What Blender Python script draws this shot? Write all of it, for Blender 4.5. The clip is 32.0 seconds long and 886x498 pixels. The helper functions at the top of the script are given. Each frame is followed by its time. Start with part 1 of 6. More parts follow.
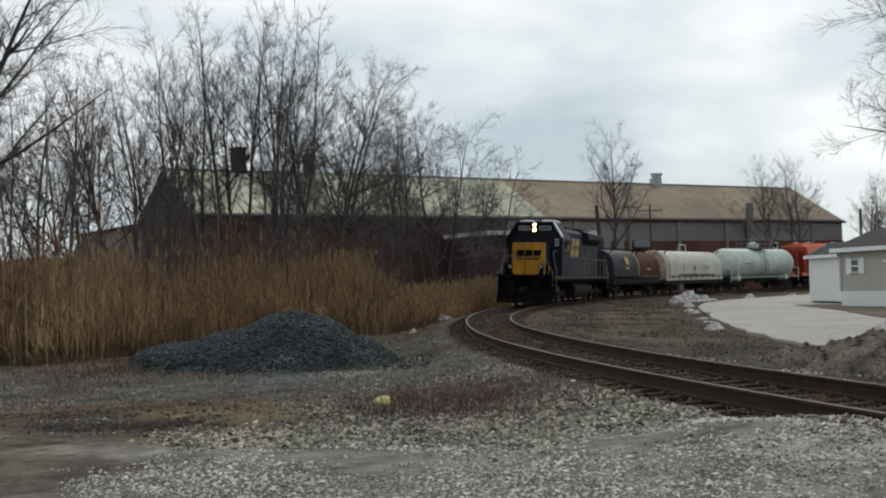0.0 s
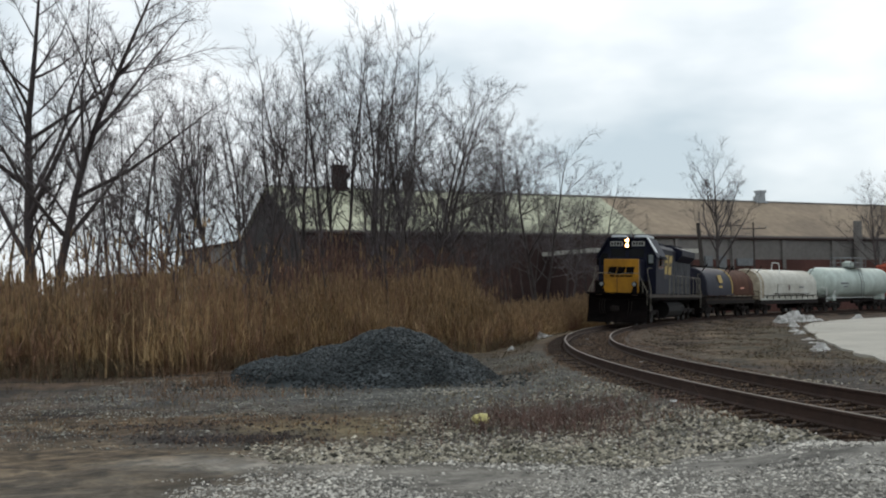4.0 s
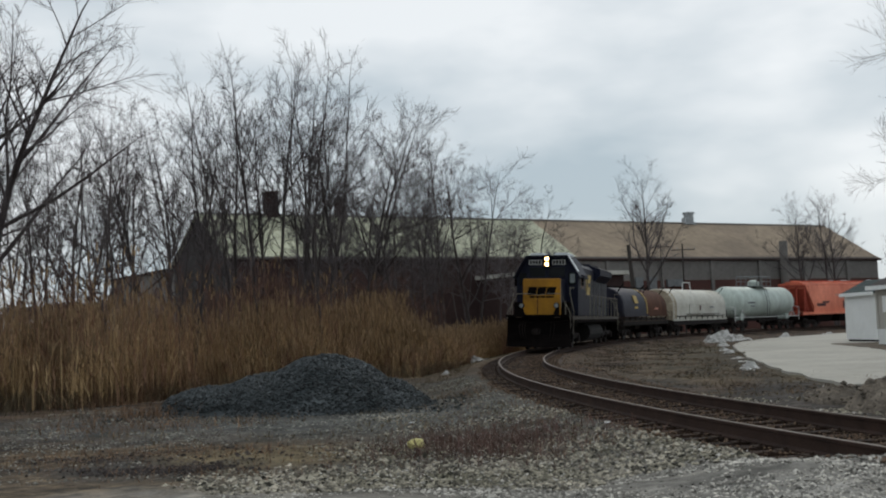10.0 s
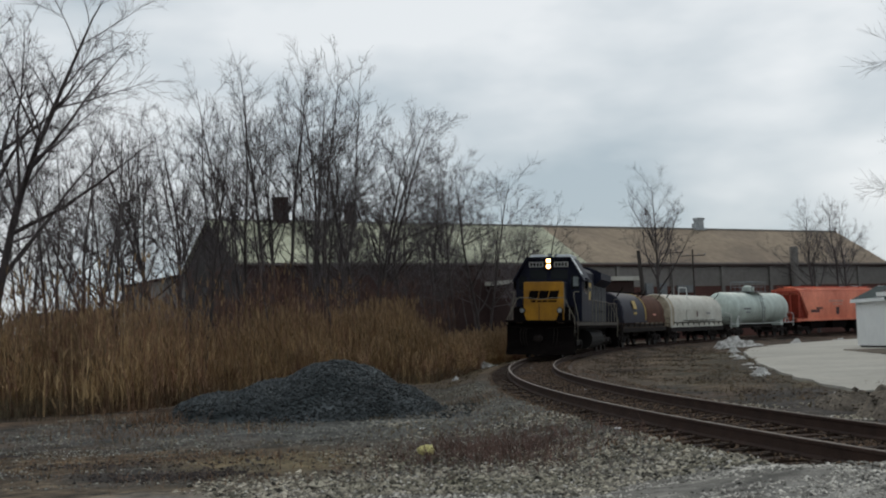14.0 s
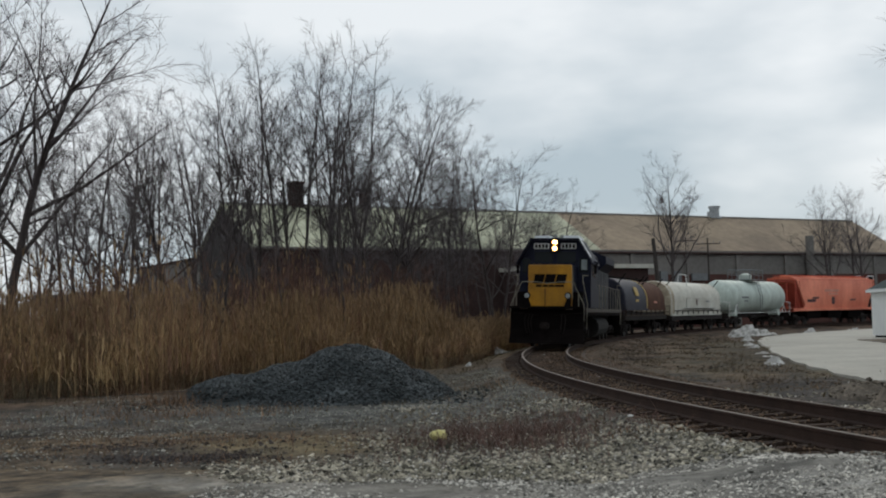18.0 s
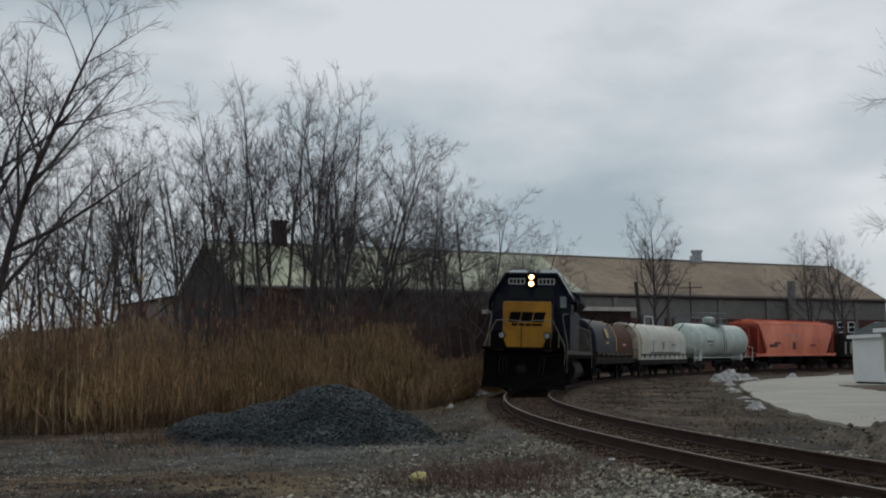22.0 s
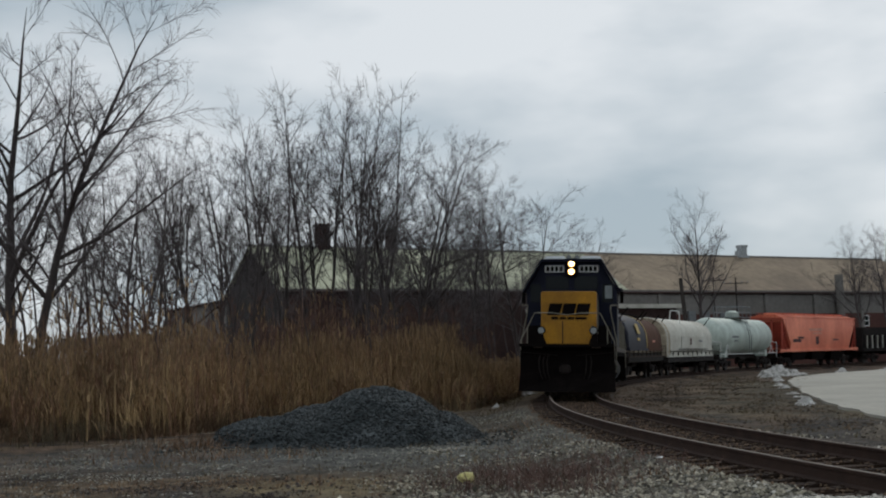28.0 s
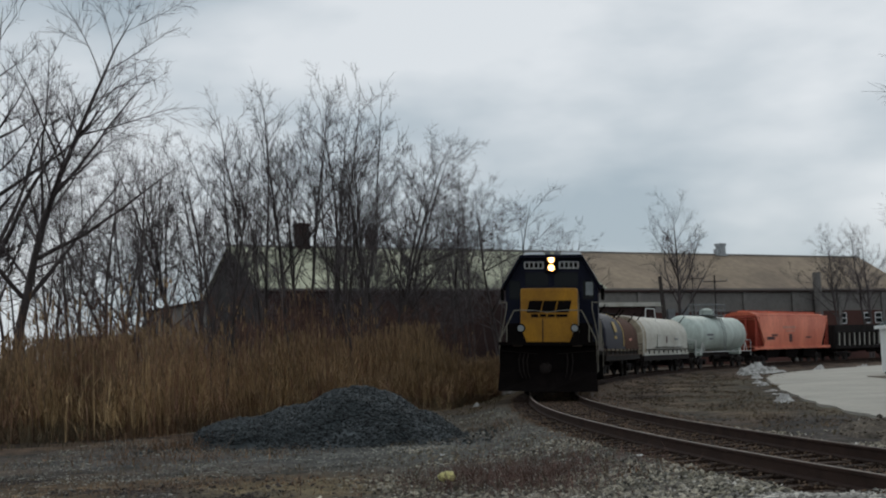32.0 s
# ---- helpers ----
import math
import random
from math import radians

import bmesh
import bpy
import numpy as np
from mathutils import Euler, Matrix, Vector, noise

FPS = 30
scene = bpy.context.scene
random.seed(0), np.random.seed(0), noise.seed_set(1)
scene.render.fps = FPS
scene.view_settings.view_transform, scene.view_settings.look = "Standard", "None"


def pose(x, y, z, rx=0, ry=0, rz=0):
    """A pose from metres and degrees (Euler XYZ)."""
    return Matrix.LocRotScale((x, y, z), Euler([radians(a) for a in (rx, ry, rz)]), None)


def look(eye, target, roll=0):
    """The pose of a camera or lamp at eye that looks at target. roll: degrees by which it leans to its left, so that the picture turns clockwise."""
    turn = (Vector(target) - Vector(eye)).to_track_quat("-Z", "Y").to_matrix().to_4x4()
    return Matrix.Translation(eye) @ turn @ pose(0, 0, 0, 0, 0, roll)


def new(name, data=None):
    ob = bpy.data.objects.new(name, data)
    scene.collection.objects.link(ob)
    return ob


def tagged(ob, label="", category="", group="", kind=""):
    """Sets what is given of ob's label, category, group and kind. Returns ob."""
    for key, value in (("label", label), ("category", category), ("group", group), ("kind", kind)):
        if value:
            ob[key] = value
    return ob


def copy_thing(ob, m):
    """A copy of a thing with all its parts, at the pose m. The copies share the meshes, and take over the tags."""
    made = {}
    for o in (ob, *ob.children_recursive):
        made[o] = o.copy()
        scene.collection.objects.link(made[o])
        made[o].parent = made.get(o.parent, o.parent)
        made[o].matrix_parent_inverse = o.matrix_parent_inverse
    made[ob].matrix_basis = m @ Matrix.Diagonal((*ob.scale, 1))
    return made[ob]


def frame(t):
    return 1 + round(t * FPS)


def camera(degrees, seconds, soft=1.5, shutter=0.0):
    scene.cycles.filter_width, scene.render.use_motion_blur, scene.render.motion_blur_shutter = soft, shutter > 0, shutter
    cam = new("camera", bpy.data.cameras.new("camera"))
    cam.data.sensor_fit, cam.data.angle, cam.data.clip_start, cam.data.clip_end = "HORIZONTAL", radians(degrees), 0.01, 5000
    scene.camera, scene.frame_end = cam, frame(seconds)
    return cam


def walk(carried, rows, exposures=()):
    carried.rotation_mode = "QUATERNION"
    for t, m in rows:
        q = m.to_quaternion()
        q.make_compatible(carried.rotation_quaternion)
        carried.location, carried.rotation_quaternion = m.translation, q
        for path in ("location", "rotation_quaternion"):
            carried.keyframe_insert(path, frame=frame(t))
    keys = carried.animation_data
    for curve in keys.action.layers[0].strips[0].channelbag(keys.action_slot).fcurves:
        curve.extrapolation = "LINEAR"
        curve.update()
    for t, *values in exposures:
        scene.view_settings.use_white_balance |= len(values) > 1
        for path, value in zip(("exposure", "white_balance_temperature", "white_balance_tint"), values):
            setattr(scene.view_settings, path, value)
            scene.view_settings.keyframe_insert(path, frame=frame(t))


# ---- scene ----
# ---------------------------------------------------------------- camera
EYE = (0.0, 0.0, 1.185)
PATH = [
    (0.0, 0.60, 1.79, 1.56), (0.5, 1.18, 1.23, 1.17), (1.0, -0.05, 1.47, 0.70), (1.5, -0.75, 3.61, 0.42), (2.0, 0.46, 2.61, 0.83), (2.5, 1.45, 3.20, 2.16),
    (3.0, 2.85, 2.61, 2.41), (3.5, 5.83, 2.63, 1.92), (4.0, 5.39, 2.74, 1.08), (4.5, 3.81, 3.27, 0.97), (6.5, 4.46, 3.82, 2.50), (7.0, 2.13, 4.40, 1.46),
    (7.5, 1.03, 3.49, 0.56), (8.0, 1.13, 4.60, 1.56), (8.5, 0.41, 4.11, 2.17), (9.0, 1.30, 4.59, 2.21), (9.5, 1.66, 4.10, 2.41), (10.0, 2.17, 3.86, 2.05),
    (10.5, 2.06, 3.46, 2.88), (11.0, 2.01, 4.46, 1.66), (11.5, 1.81, 4.49, 2.42), (12.0, 1.53, 4.90, 1.77), (12.5, 1.34, 5.70, 2.34), (13.0, 2.05, 4.79, 2.39),
    (13.5, 2.08, 4.19, 2.75), (14.0, 2.65, 4.17, 2.06), (14.5, 1.80, 4.27, 1.33), (16.5, 2.39, 4.21, 1.27), (17.0, 1.85, 4.20, 0.94), (17.5, 2.32, 4.36, 1.34),
    (18.0, 3.31, 3.49, 1.46), (18.5, 3.23, 4.59, 1.08), (19.0, 3.11, 4.96, 0.68), (19.5, 3.75, 4.69, 1.16), (20.0, 3.34, 5.33, 1.05), (20.5, 3.71, 5.66, 1.12),
    (21.0, 3.43, 5.52, 0.93), (21.5, 2.30, 6.43, 1.26), (22.0, 2.44, 5.46, 0.79), (22.5, 1.78, 5.70, 0.47), (23.0, 3.40, 5.39, 1.10), (23.5, 4.03, 5.47, 1.40),
    (24.0, 4.08, 5.59, 1.55), (24.5, 4.25, 5.48, 1.57), (25.0, 3.88, 5.60, 1.66), (25.5, 4.25, 5.32, 1.62), (27.5, 4.67, 5.71, 1.94), (28.0, 4.62, 5.53, 1.71),
    (28.5, 4.63, 5.45, 1.51), (29.0, 4.27, 5.57, 1.62), (29.5, 4.24, 5.42, 2.10), (30.0, 4.05, 5.31, 2.26), (30.5, 4.32, 5.24, 1.96), (31.0, 3.80, 5.65, 2.26),
    (31.5, 3.70, 5.89, 2.09), (32.0, 3.66, 5.46, 1.99)]
cam = camera(41.3, 32.0, soft=2.05)
walk(cam, [(t, pose(*EYE, 90 + p, r, y)) for t, y, p, r in PATH], exposures=[(0.0, 0.37, 6500, 10), (0.8, 0.56, 6500, 10), (1.2, 0.52, 6500, 10), (1.6, 0.32, 6500, 10), (2.0, 0.28, 6500, 10), (3.0, 0.40, 6480, 10), (4.0, 0.52, 6450, 10), (4.5, 0.53, 6430, 10), (7.0, 0.18, 6420, 10), (9.0, 0.20, 6420, 10), (11.0, 0.20, 6420, 10), (12.0, 0.15, 6420, 10), (13.0, -0.02, 6400, 10), (14.0, 0.12, 6420, 10), (14.5, 0.14, 6420, 10), (17.0, 0.20, 6420, 10), (18.0, 0.18, 6410, 10), (20.5, 0.05, 6350, 10), (21.0, 0.0, 6340, 10), (22.0, -0.14, 6320, 10), (23.0, -0.03, 6320, 10), (25.0, 0.04, 6330, 10), (28.0, 0.0, 6330, 10), (31.0, 0.05, 6330, 10), (32.0, -0.02, 6320, 10)])

# ---------------------------------------------------------------- world and sun
world = bpy.data.worlds.new("overcast")
scene.world = world
world.use_nodes = True
wn, wl = world.node_tree.nodes, world.node_tree.links
wn.clear()
w_out, w_bg = wn.new("ShaderNodeOutputWorld"), wn.new("ShaderNodeBackground")
w_sky = wn.new("ShaderNodeTexSky")
w_sky.sky_type, w_sky.sun_disc = "NISHITA", False
w_sky.sun_elevation, w_sky.sun_rotation = radians(38), radians(20)
w_dim = wn.new("ShaderNodeMix")
w_dim.data_type, w_dim.blend_type = "RGBA", "MULTIPLY"
w_dim.inputs[0].default_value = 1.0
w_dim.inputs[7].default_value = (0.08, 0.08, 0.08, 1)
w_tc, w_map = wn.new("ShaderNodeTexCoord"), wn.new("ShaderNodeMapping")
w_map.inputs["Scale"].default_value = (1.0, 1.0, 2.4)
w_n1, w_n2 = wn.new("ShaderNodeTexNoise"), wn.new("ShaderNodeTexNoise")
w_n1.inputs["Scale"].default_value, w_n1.inputs["Detail"].default_value, w_n1.inputs["Roughness"].default_value = 2.3, 5.0, 0.48
w_n2.inputs["Scale"].default_value, w_n2.inputs["Detail"].default_value = 7.0, 4.0
w_mixn = wn.new("ShaderNodeMix")
w_mixn.inputs[0].default_value = 0.20
w_ramp = wn.new("ShaderNodeValToRGB")
w_ramp.color_ramp.elements[0].position, w_ramp.color_ramp.elements[0].color = 0.41, (0.445, 0.53, 0.583, 1)
w_ramp.color_ramp.elements[1].position, w_ramp.color_ramp.elements[1].color = 0.59, (0.865, 0.897, 0.908, 1)
w_mix = wn.new("ShaderNodeMix")
w_mix.data_type = "RGBA"
w_mix.inputs[0].default_value = 0.92
wl.new(w_tc.outputs["Generated"], w_map.inputs["Vector"])
wl.new(w_map.outputs[0], w_n1.inputs["Vector"])
wl.new(w_map.outputs[0], w_n2.inputs["Vector"])
wl.new(w_n1.outputs[0], w_mixn.inputs[2])
wl.new(w_n2.outputs[0], w_mixn.inputs[3])
wl.new(w_mixn.outputs[0], w_ramp.inputs[0])
wl.new(w_sky.outputs[0], w_dim.inputs[6])
wl.new(w_dim.outputs[2], w_mix.inputs[6])
wl.new(w_ramp.outputs[0], w_mix.inputs[7])
wl.new(w_mix.outputs[2], w_bg.inputs["Color"])
w_bg.inputs["Strength"].default_value = 0.88
wl.new(w_bg.outputs[0], w_out.inputs["Surface"])
sun_data = bpy.data.lights.new("sun", "SUN")
sun_data.energy, sun_data.angle, sun_data.color = 0.5, radians(25), (1.0, 0.92, 0.80)
sun = new("sun", sun_data)
sun.matrix_world = look((0, 0, 30), (-20 * math.sin(radians(20)), -20 * math.cos(radians(20)), 30 - 20 * math.tan(radians(38))))


# ---------------------------------------------------------------- materials
def mat(name, col, rough=0.8, metal=0.0, var=0.3, scale=1.5, fine=18.0, bump=0.15, rand=0.0, island=0.0, col2=None, stretch=(1, 1, 1), spec=0.3):
    """Paint or stuff of one colour with stains at a large scale and grain at a fine one."""
    m = bpy.data.materials.new(name)
    m.use_nodes = True
    n, l = m.node_tree.nodes, m.node_tree.links
    b = n["Principled BSDF"]
    b.inputs["Roughness"].default_value, b.inputs["Metallic"].default_value = rough, metal
    b.inputs["Specular IOR Level"].default_value = spec
    tc, mp = n.new("ShaderNodeTexCoord"), n.new("ShaderNodeMapping")
    mp.inputs["Scale"].default_value = stretch
    l.new(tc.outputs["Object"], mp.inputs["Vector"])
    n1, n2 = n.new("ShaderNodeTexNoise"), n.new("ShaderNodeTexNoise")
    n1.inputs["Scale"].default_value, n1.inputs["Detail"].default_value, n1.inputs["Roughness"].default_value = scale, 6.0, 0.62
    n2.inputs["Scale"].default_value, n2.inputs["Detail"].default_value = fine, 3.0
    for q in (n1, n2):
        l.new(mp.outputs[0], q.inputs["Vector"])
    r = n.new("ShaderNodeValToRGB")
    c2 = col2 or tuple(c * (1 - var) for c in col)
    c3 = tuple(min(1, c * (1 + var * 0.6)) for c in col)
    e = r.color_ramp.elements
    e[0].position, e[0].color = 0.30, (*c2, 1)
    e[1].position, e[1].color = 0.70, (*c3, 1)
    l.new(n1.outputs[0], r.inputs[0])
    g = n.new("ShaderNodeMapRange")
    g.inputs[1].default_value, g.inputs[2].default_value = 0.25, 0.75
    g.inputs[3].default_value, g.inputs[4].default_value = 1 - var * 0.7, 1 + var * 0.5
    l.new(n2.outputs[0], g.inputs[0])
    value = g.outputs[0]
    for amount, node, socket in ((rand, "ShaderNodeObjectInfo", "Random"), (island, "ShaderNodeNewGeometry", "Random Per Island")):
        if amount:
            o, k, mul = n.new(node), n.new("ShaderNodeMapRange"), n.new("ShaderNodeMath")
            k.inputs[3].default_value, k.inputs[4].default_value = 1 - amount, 1 + amount
            mul.operation = "MULTIPLY"
            l.new(o.outputs[socket], k.inputs[0])
            l.new(k.outputs[0], mul.inputs[0])
            l.new(value, mul.inputs[1])
            value = mul.outputs[0]
    v = n.new("ShaderNodeVectorMath")
    v.operation = "SCALE"
    l.new(r.outputs[0], v.inputs[0])
    l.new(value, v.inputs["Scale"])
    l.new(v.outputs[0], b.inputs["Base Color"])
    if bump:
        bp = n.new("ShaderNodeBump")
        bp.inputs["Strength"].default_value, bp.inputs["Distance"].default_value = bump, 0.02
        l.new(n2.outputs[0], bp.inputs["Height"])
        l.new(bp.outputs[0], b.inputs["Normal"])
    return m


def glow(name, col, strength):
    m = bpy.data.materials.new(name)
    m.use_nodes = True
    b = m.node_tree.nodes["Principled BSDF"]
    b.inputs["Base Color"].default_value = (*col, 1)
    b.inputs["Emission Color"].default_value = (*col, 1)
    b.inputs["Emission Strength"].default_value = strength
    return m


M = {
    "rail_head": mat("rail_head", (0.125, 0.098, 0.082), 0.65, 0.3, 0.25, 2, 40, 0.05),
    "rail": mat("rusty_rail", (0.040, 0.0215, 0.015), 0.95, 0.0, 0.4, 3, 60, 0.3),
    "tie": mat("weathered_tie", (0.040, 0.0235, 0.0155), 0.95, 0, 0.5, 2, 25, 0.6, rand=0.4, stretch=(1, 6, 6)),
    "plate": mat("tie_plate", (0.05, 0.033, 0.024), 0.9, 0.3, 0.3, 6, 60, 0.2),
    "stone": mat("limestone_gravel", (0.445, 0.417, 0.37), 0.95, 0, 0.4, 1.1, 60, 0.3, island=0.75),
    "mixstone": mat("mixed_dirty_stones", (0.285, 0.256, 0.206), 0.95, 0, 0.6, 0.7, 50, 0.3, island=0.95, col2=(0.100, 0.092, 0.060)),
    "bed": mat("dirty_ballast_bed", (0.056, 0.035, 0.023), 0.95, 0, 0.55, 1.5, 22, 0.6),
    "ballast": mat("ballast", (0.118, 0.078, 0.052), 0.95, 0, 0.3, 6, 60, 0.3, island=0.8),
    "clod": mat("brown_clod", (0.098, 0.070, 0.047), 0.95, 0, 0.7, 0.35, 40, 0.3, island=0.75),
    "debris": mat("dark_wet_debris", (0.060, 0.047, 0.042), 0.9, 0, 0.5, 0.9, 40, 0.3, island=0.7),
    "chip": mat("grey_green_chip", (0.225, 0.217, 0.187), 0.95, 0, 0.5, 0.9, 40, 0.3, island=0.85),
    "darkstone": mat("slag_stone", (0.056, 0.062, 0.064), 0.8, 0, 0.5, 0.8, 50, 0.3, island=0.98, col2=(0.014, 0.018, 0.0195)),
    "redreed": mat("red_brown_stalks", (0.30, 0.176, 0.112), 0.9, 0, 0.4, 0.30, 4, 0, island=0.35, col2=(0.16, 0.082, 0.054)),
    "reed": mat("dry_reed", (0.47, 0.330, 0.170), 0.9, 0, 0.4, 0.22, 4, 0, island=0.15, col2=(0.29, 0.180, 0.092)),
    "plume": mat("reed_plume", (0.27, 0.18, 0.10), 0.95, 0, 0.35, 0.35, 8, 0, island=0.4),
    "bark": mat("bark", (0.080, 0.066, 0.064), 0.95, 0, 0.35, 1.5, 25, 0.5, rand=0.3, stretch=(3, 3, 1)),
    "twig": mat("twig", (0.106, 0.092, 0.094), 0.95, 0, 0.3, 1.0, 20, 0, rand=0.3),
    "brush": mat("brush_twigs", (0.125, 0.070, 0.054), 0.95, 0, 0.4, 0.6, 20, 0, rand=0.35),
    "weed": mat("dead_weed", (0.13, 0.074, 0.060), 0.95, 0, 0.4, 2, 20, 0, island=0.4),
    "litter": mat("reed_litter", (0.20, 0.118, 0.066), 0.95, 0, 0.45, 0.7, 20, 0, island=0.5, col2=(0.075, 0.044, 0.028)),
    "straw": mat("dead_grass", (0.145, 0.112, 0.066), 0.95, 0, 0.65, 0.35, 20, 0, island=0.4),
    "loco_blue": mat("loco_dark_blue", (0.0085, 0.0095, 0.0215), 0.55, 0, 0.4, 1.2, 14, 0.08, spec=0.12),
    "loco_yellow": mat("loco_yellow", (0.41, 0.192, 0.007), 0.5, 0, 0.25, 1.4, 16, 0.08, col2=(0.22, 0.10, 0.007)),
    "loco_grey": mat("loco_grey", (0.042, 0.042, 0.049), 0.7, 0, 0.75, 1.6, 10, 0.1, stretch=(1, 1, 0.3)),
    "tank_grime": mat("grimy_tank_steel", (0.0075, 0.006, 0.0055), 0.9, 0, 0.5, 1.4, 12, 0.2),
    "sill": mat("worn_sill_paint", (0.060, 0.046, 0.036), 0.7, 0, 0.6, 2.2, 16, 0.1),
    "black": mat("grimy_black", (0.0068, 0.0049, 0.0046), 0.95, 0, 0.5, 1.2, 12, 0.2, spec=0.08),
    "gondola": mat("dull_black_brown_paint", (0.022, 0.018, 0.017), 0.85, 0, 0.5, 1.2, 12, 0.2, spec=0.15),
    "truck": mat("truck_steel", (0.0145, 0.0100, 0.0085), 0.95, 0.0, 0.5, 2, 20, 0.3),
    "wheel": mat("wheel_steel", (0.035, 0.029, 0.026), 0.6, 0.5, 0.4, 4, 30, 0.1),
    "white_paint": mat("white_paint", (0.62, 0.62, 0.60), 0.6, 0, 0.15, 1.5, 20, 0.05),
    "handrail": mat("handrail_paint", (0.20, 0.18, 0.14), 0.6, 0, 0.3, 3, 30, 0.05),
    "frost": mat("snow_cap", (0.72, 0.74, 0.76), 0.9, 0, 0.12, 3, 20, 0.3),
    "glass": mat("dark_glass", (0.009, 0.010, 0.011), 0.15, 0, 0.2, 2, 10, 0, spec=0.15),
    "cabglass": mat("cab_glass", (0.008, 0.009, 0.010), 0.15, 0, 0.2, 2, 10, 0, spec=0.15),
    "litglass": mat("pale_glass", (0.16, 0.18, 0.178), 0.2, 0, 0.2, 2, 10, 0, spec=0.8),
    "navy": mat("navy_hood", (0.020, 0.0195, 0.032), 0.6, 0, 0.4, 1.0, 10, 0.1, spec=0.2),
    "brown": mat("rust_brown_hood", (0.084, 0.036, 0.022), 0.8, 0, 0.4, 1.0, 10, 0.15, spec=0.12),
    "stripe": mat("stripe_yellow", (0.42, 0.29, 0.08), 0.6, 0, 0.3, 2, 14, 0.05),
    "coil_white": mat("dirty_white_hood", (0.54, 0.535, 0.485), 0.65, 0, 0.22, 0.9, 9, 0.08, col2=(0.38, 0.355, 0.295), stretch=(1, 0.5, 0.7)),
    "tan": mat("rust_stained_tan", (0.36, 0.315, 0.235), 0.7, 0, 0.35, 1.4, 9, 0.08, col2=(0.20, 0.155, 0.105)),
    "tank_green": mat("pale_green_tank", (0.52, 0.59, 0.54), 0.5, 0, 0.18, 0.7, 8, 0.05, col2=(0.33, 0.37, 0.33), stretch=(1, 1, 0.5)),
    "orange": mat("orange_hopper", (0.82, 0.27, 0.165), 0.55, 0, 0.2, 0.5, 9, 0.05, col2=(0.58, 0.14, 0.08), stretch=(1, 1, 0.4)),
    # darker copy of the orange, with the hopper ends' shade in its colour
    "orange_dark": mat("orange_shade_red", (0.36, 0.060, 0.036), 0.7, 0, 0.3, 1.2, 9, 0.06),
    "faded": mat("faded_lettering", (0.66, 0.30, 0.22), 0.7, 0, 0.3, 2, 12, 0),
    "grime": mat("dark_lettering", (0.10, 0.05, 0.05), 0.7, 0, 0.4, 2, 12, 0),
    "roof_pale": mat("pale_roof_sheet", (0.45, 0.452, 0.325), 0.7, 0, 0.2, 0.12, 1.5, 0, col2=(0.26, 0.27, 0.19)),
    "roof_brown": mat("rusted_roof_sheet", (0.275, 0.213, 0.148), 0.85, 0, 0.25, 0.10, 1.2, 0, col2=(0.165, 0.124, 0.092), stretch=(1, 1, 1)),
    "siding_grey": mat("grey_siding", (0.182, 0.170, 0.157), 0.8, 0, 0.22, 0.1, 2, 0),
    "siding_dark": mat("dark_siding", (0.046, 0.0265, 0.024), 0.9, 0, 0.3, 0.1, 2, 0),
    "brick": mat("red_brick_wall", (0.095, 0.042, 0.034), 0.9, 0, 0.3, 0.15, 6, 0.1),
    "gable": mat("gable_siding", (0.055, 0.050, 0.048), 0.9, 0, 0.25, 0.2, 2, 0),
    "vinyl": mat("grey_vinyl_siding", (0.45, 0.428, 0.385), 0.7, 0, 0.06, 0.6, 10, 0.03),
    "trim_white": mat("white_trim", (0.80, 0.81, 0.80), 0.6, 0, 0.06, 1, 12, 0.03),
    "shingle": mat("dark_shingles", (0.055, 0.045, 0.045), 0.95, 0, 0.3, 1.5, 20, 0.3),
    "shingle_teal": mat("teal_shingles", (0.045, 0.062, 0.062), 0.95, 0, 0.3, 1.5, 20, 0.3),
    "concrete": mat("worn_concrete", (0.405, 0.382, 0.333), 0.9, 0, 0.2, 0.25, 5, 0.06),
    "snow": mat("old_snow", (0.50, 0.49, 0.47), 0.9, 0, 0.4, 3.5, 22, 0.9, col2=(0.12, 0.11, 0.095)),
    "dirt_pile": mat("muddy_heap", (0.165, 0.136, 0.107), 0.95, 0, 0.6, 2.8, 22, 1.0, island=0.5, col2=(0.026, 0.022, 0.017)),
    "galvanised": mat("galvanised_sheet", (0.36, 0.38, 0.39), 0.55, 0.3, 0.25, 2, 14, 0.05),
    "metal_grey": mat("weathered_metal", (0.19, 0.20, 0.205), 0.6, 0.3, 0.25, 2, 14, 0.05),
    "pole": mat("pole_wood", (0.050, 0.042, 0.038), 0.95, 0, 0.3, 1, 14, 0.2),
    "yard": mat("yard_dirt", (0.125, 0.098, 0.070), 0.95, 0, 0.5, 0.6, 14, 0.5),
    "lemon": mat("yellow_plastic", (0.56, 0.50, 0.20), 0.6, 0, 0.2, 6, 30, 0.05),
    # pale grey carries the haze of distance in the colour itself
    "haze": mat("hazed_trees", (0.20, 0.20, 0.21), 1.0, 0, 0.3, 0.05, 0.6, 0),
    "lamp": glow("headlamp", (1.0, 0.72, 0.36), 14.0),
    # emission added around the lenses to imitate the lamp's glare
    "bowl": glow("lamp_glare_bowl", (1.0, 0.58, 0.20), 0.7),
    "ditch": mat("unlit_lens", (0.22, 0.23, 0.225), 0.15, 0, 0.1, 6, 20, 0, spec=0.8),
}


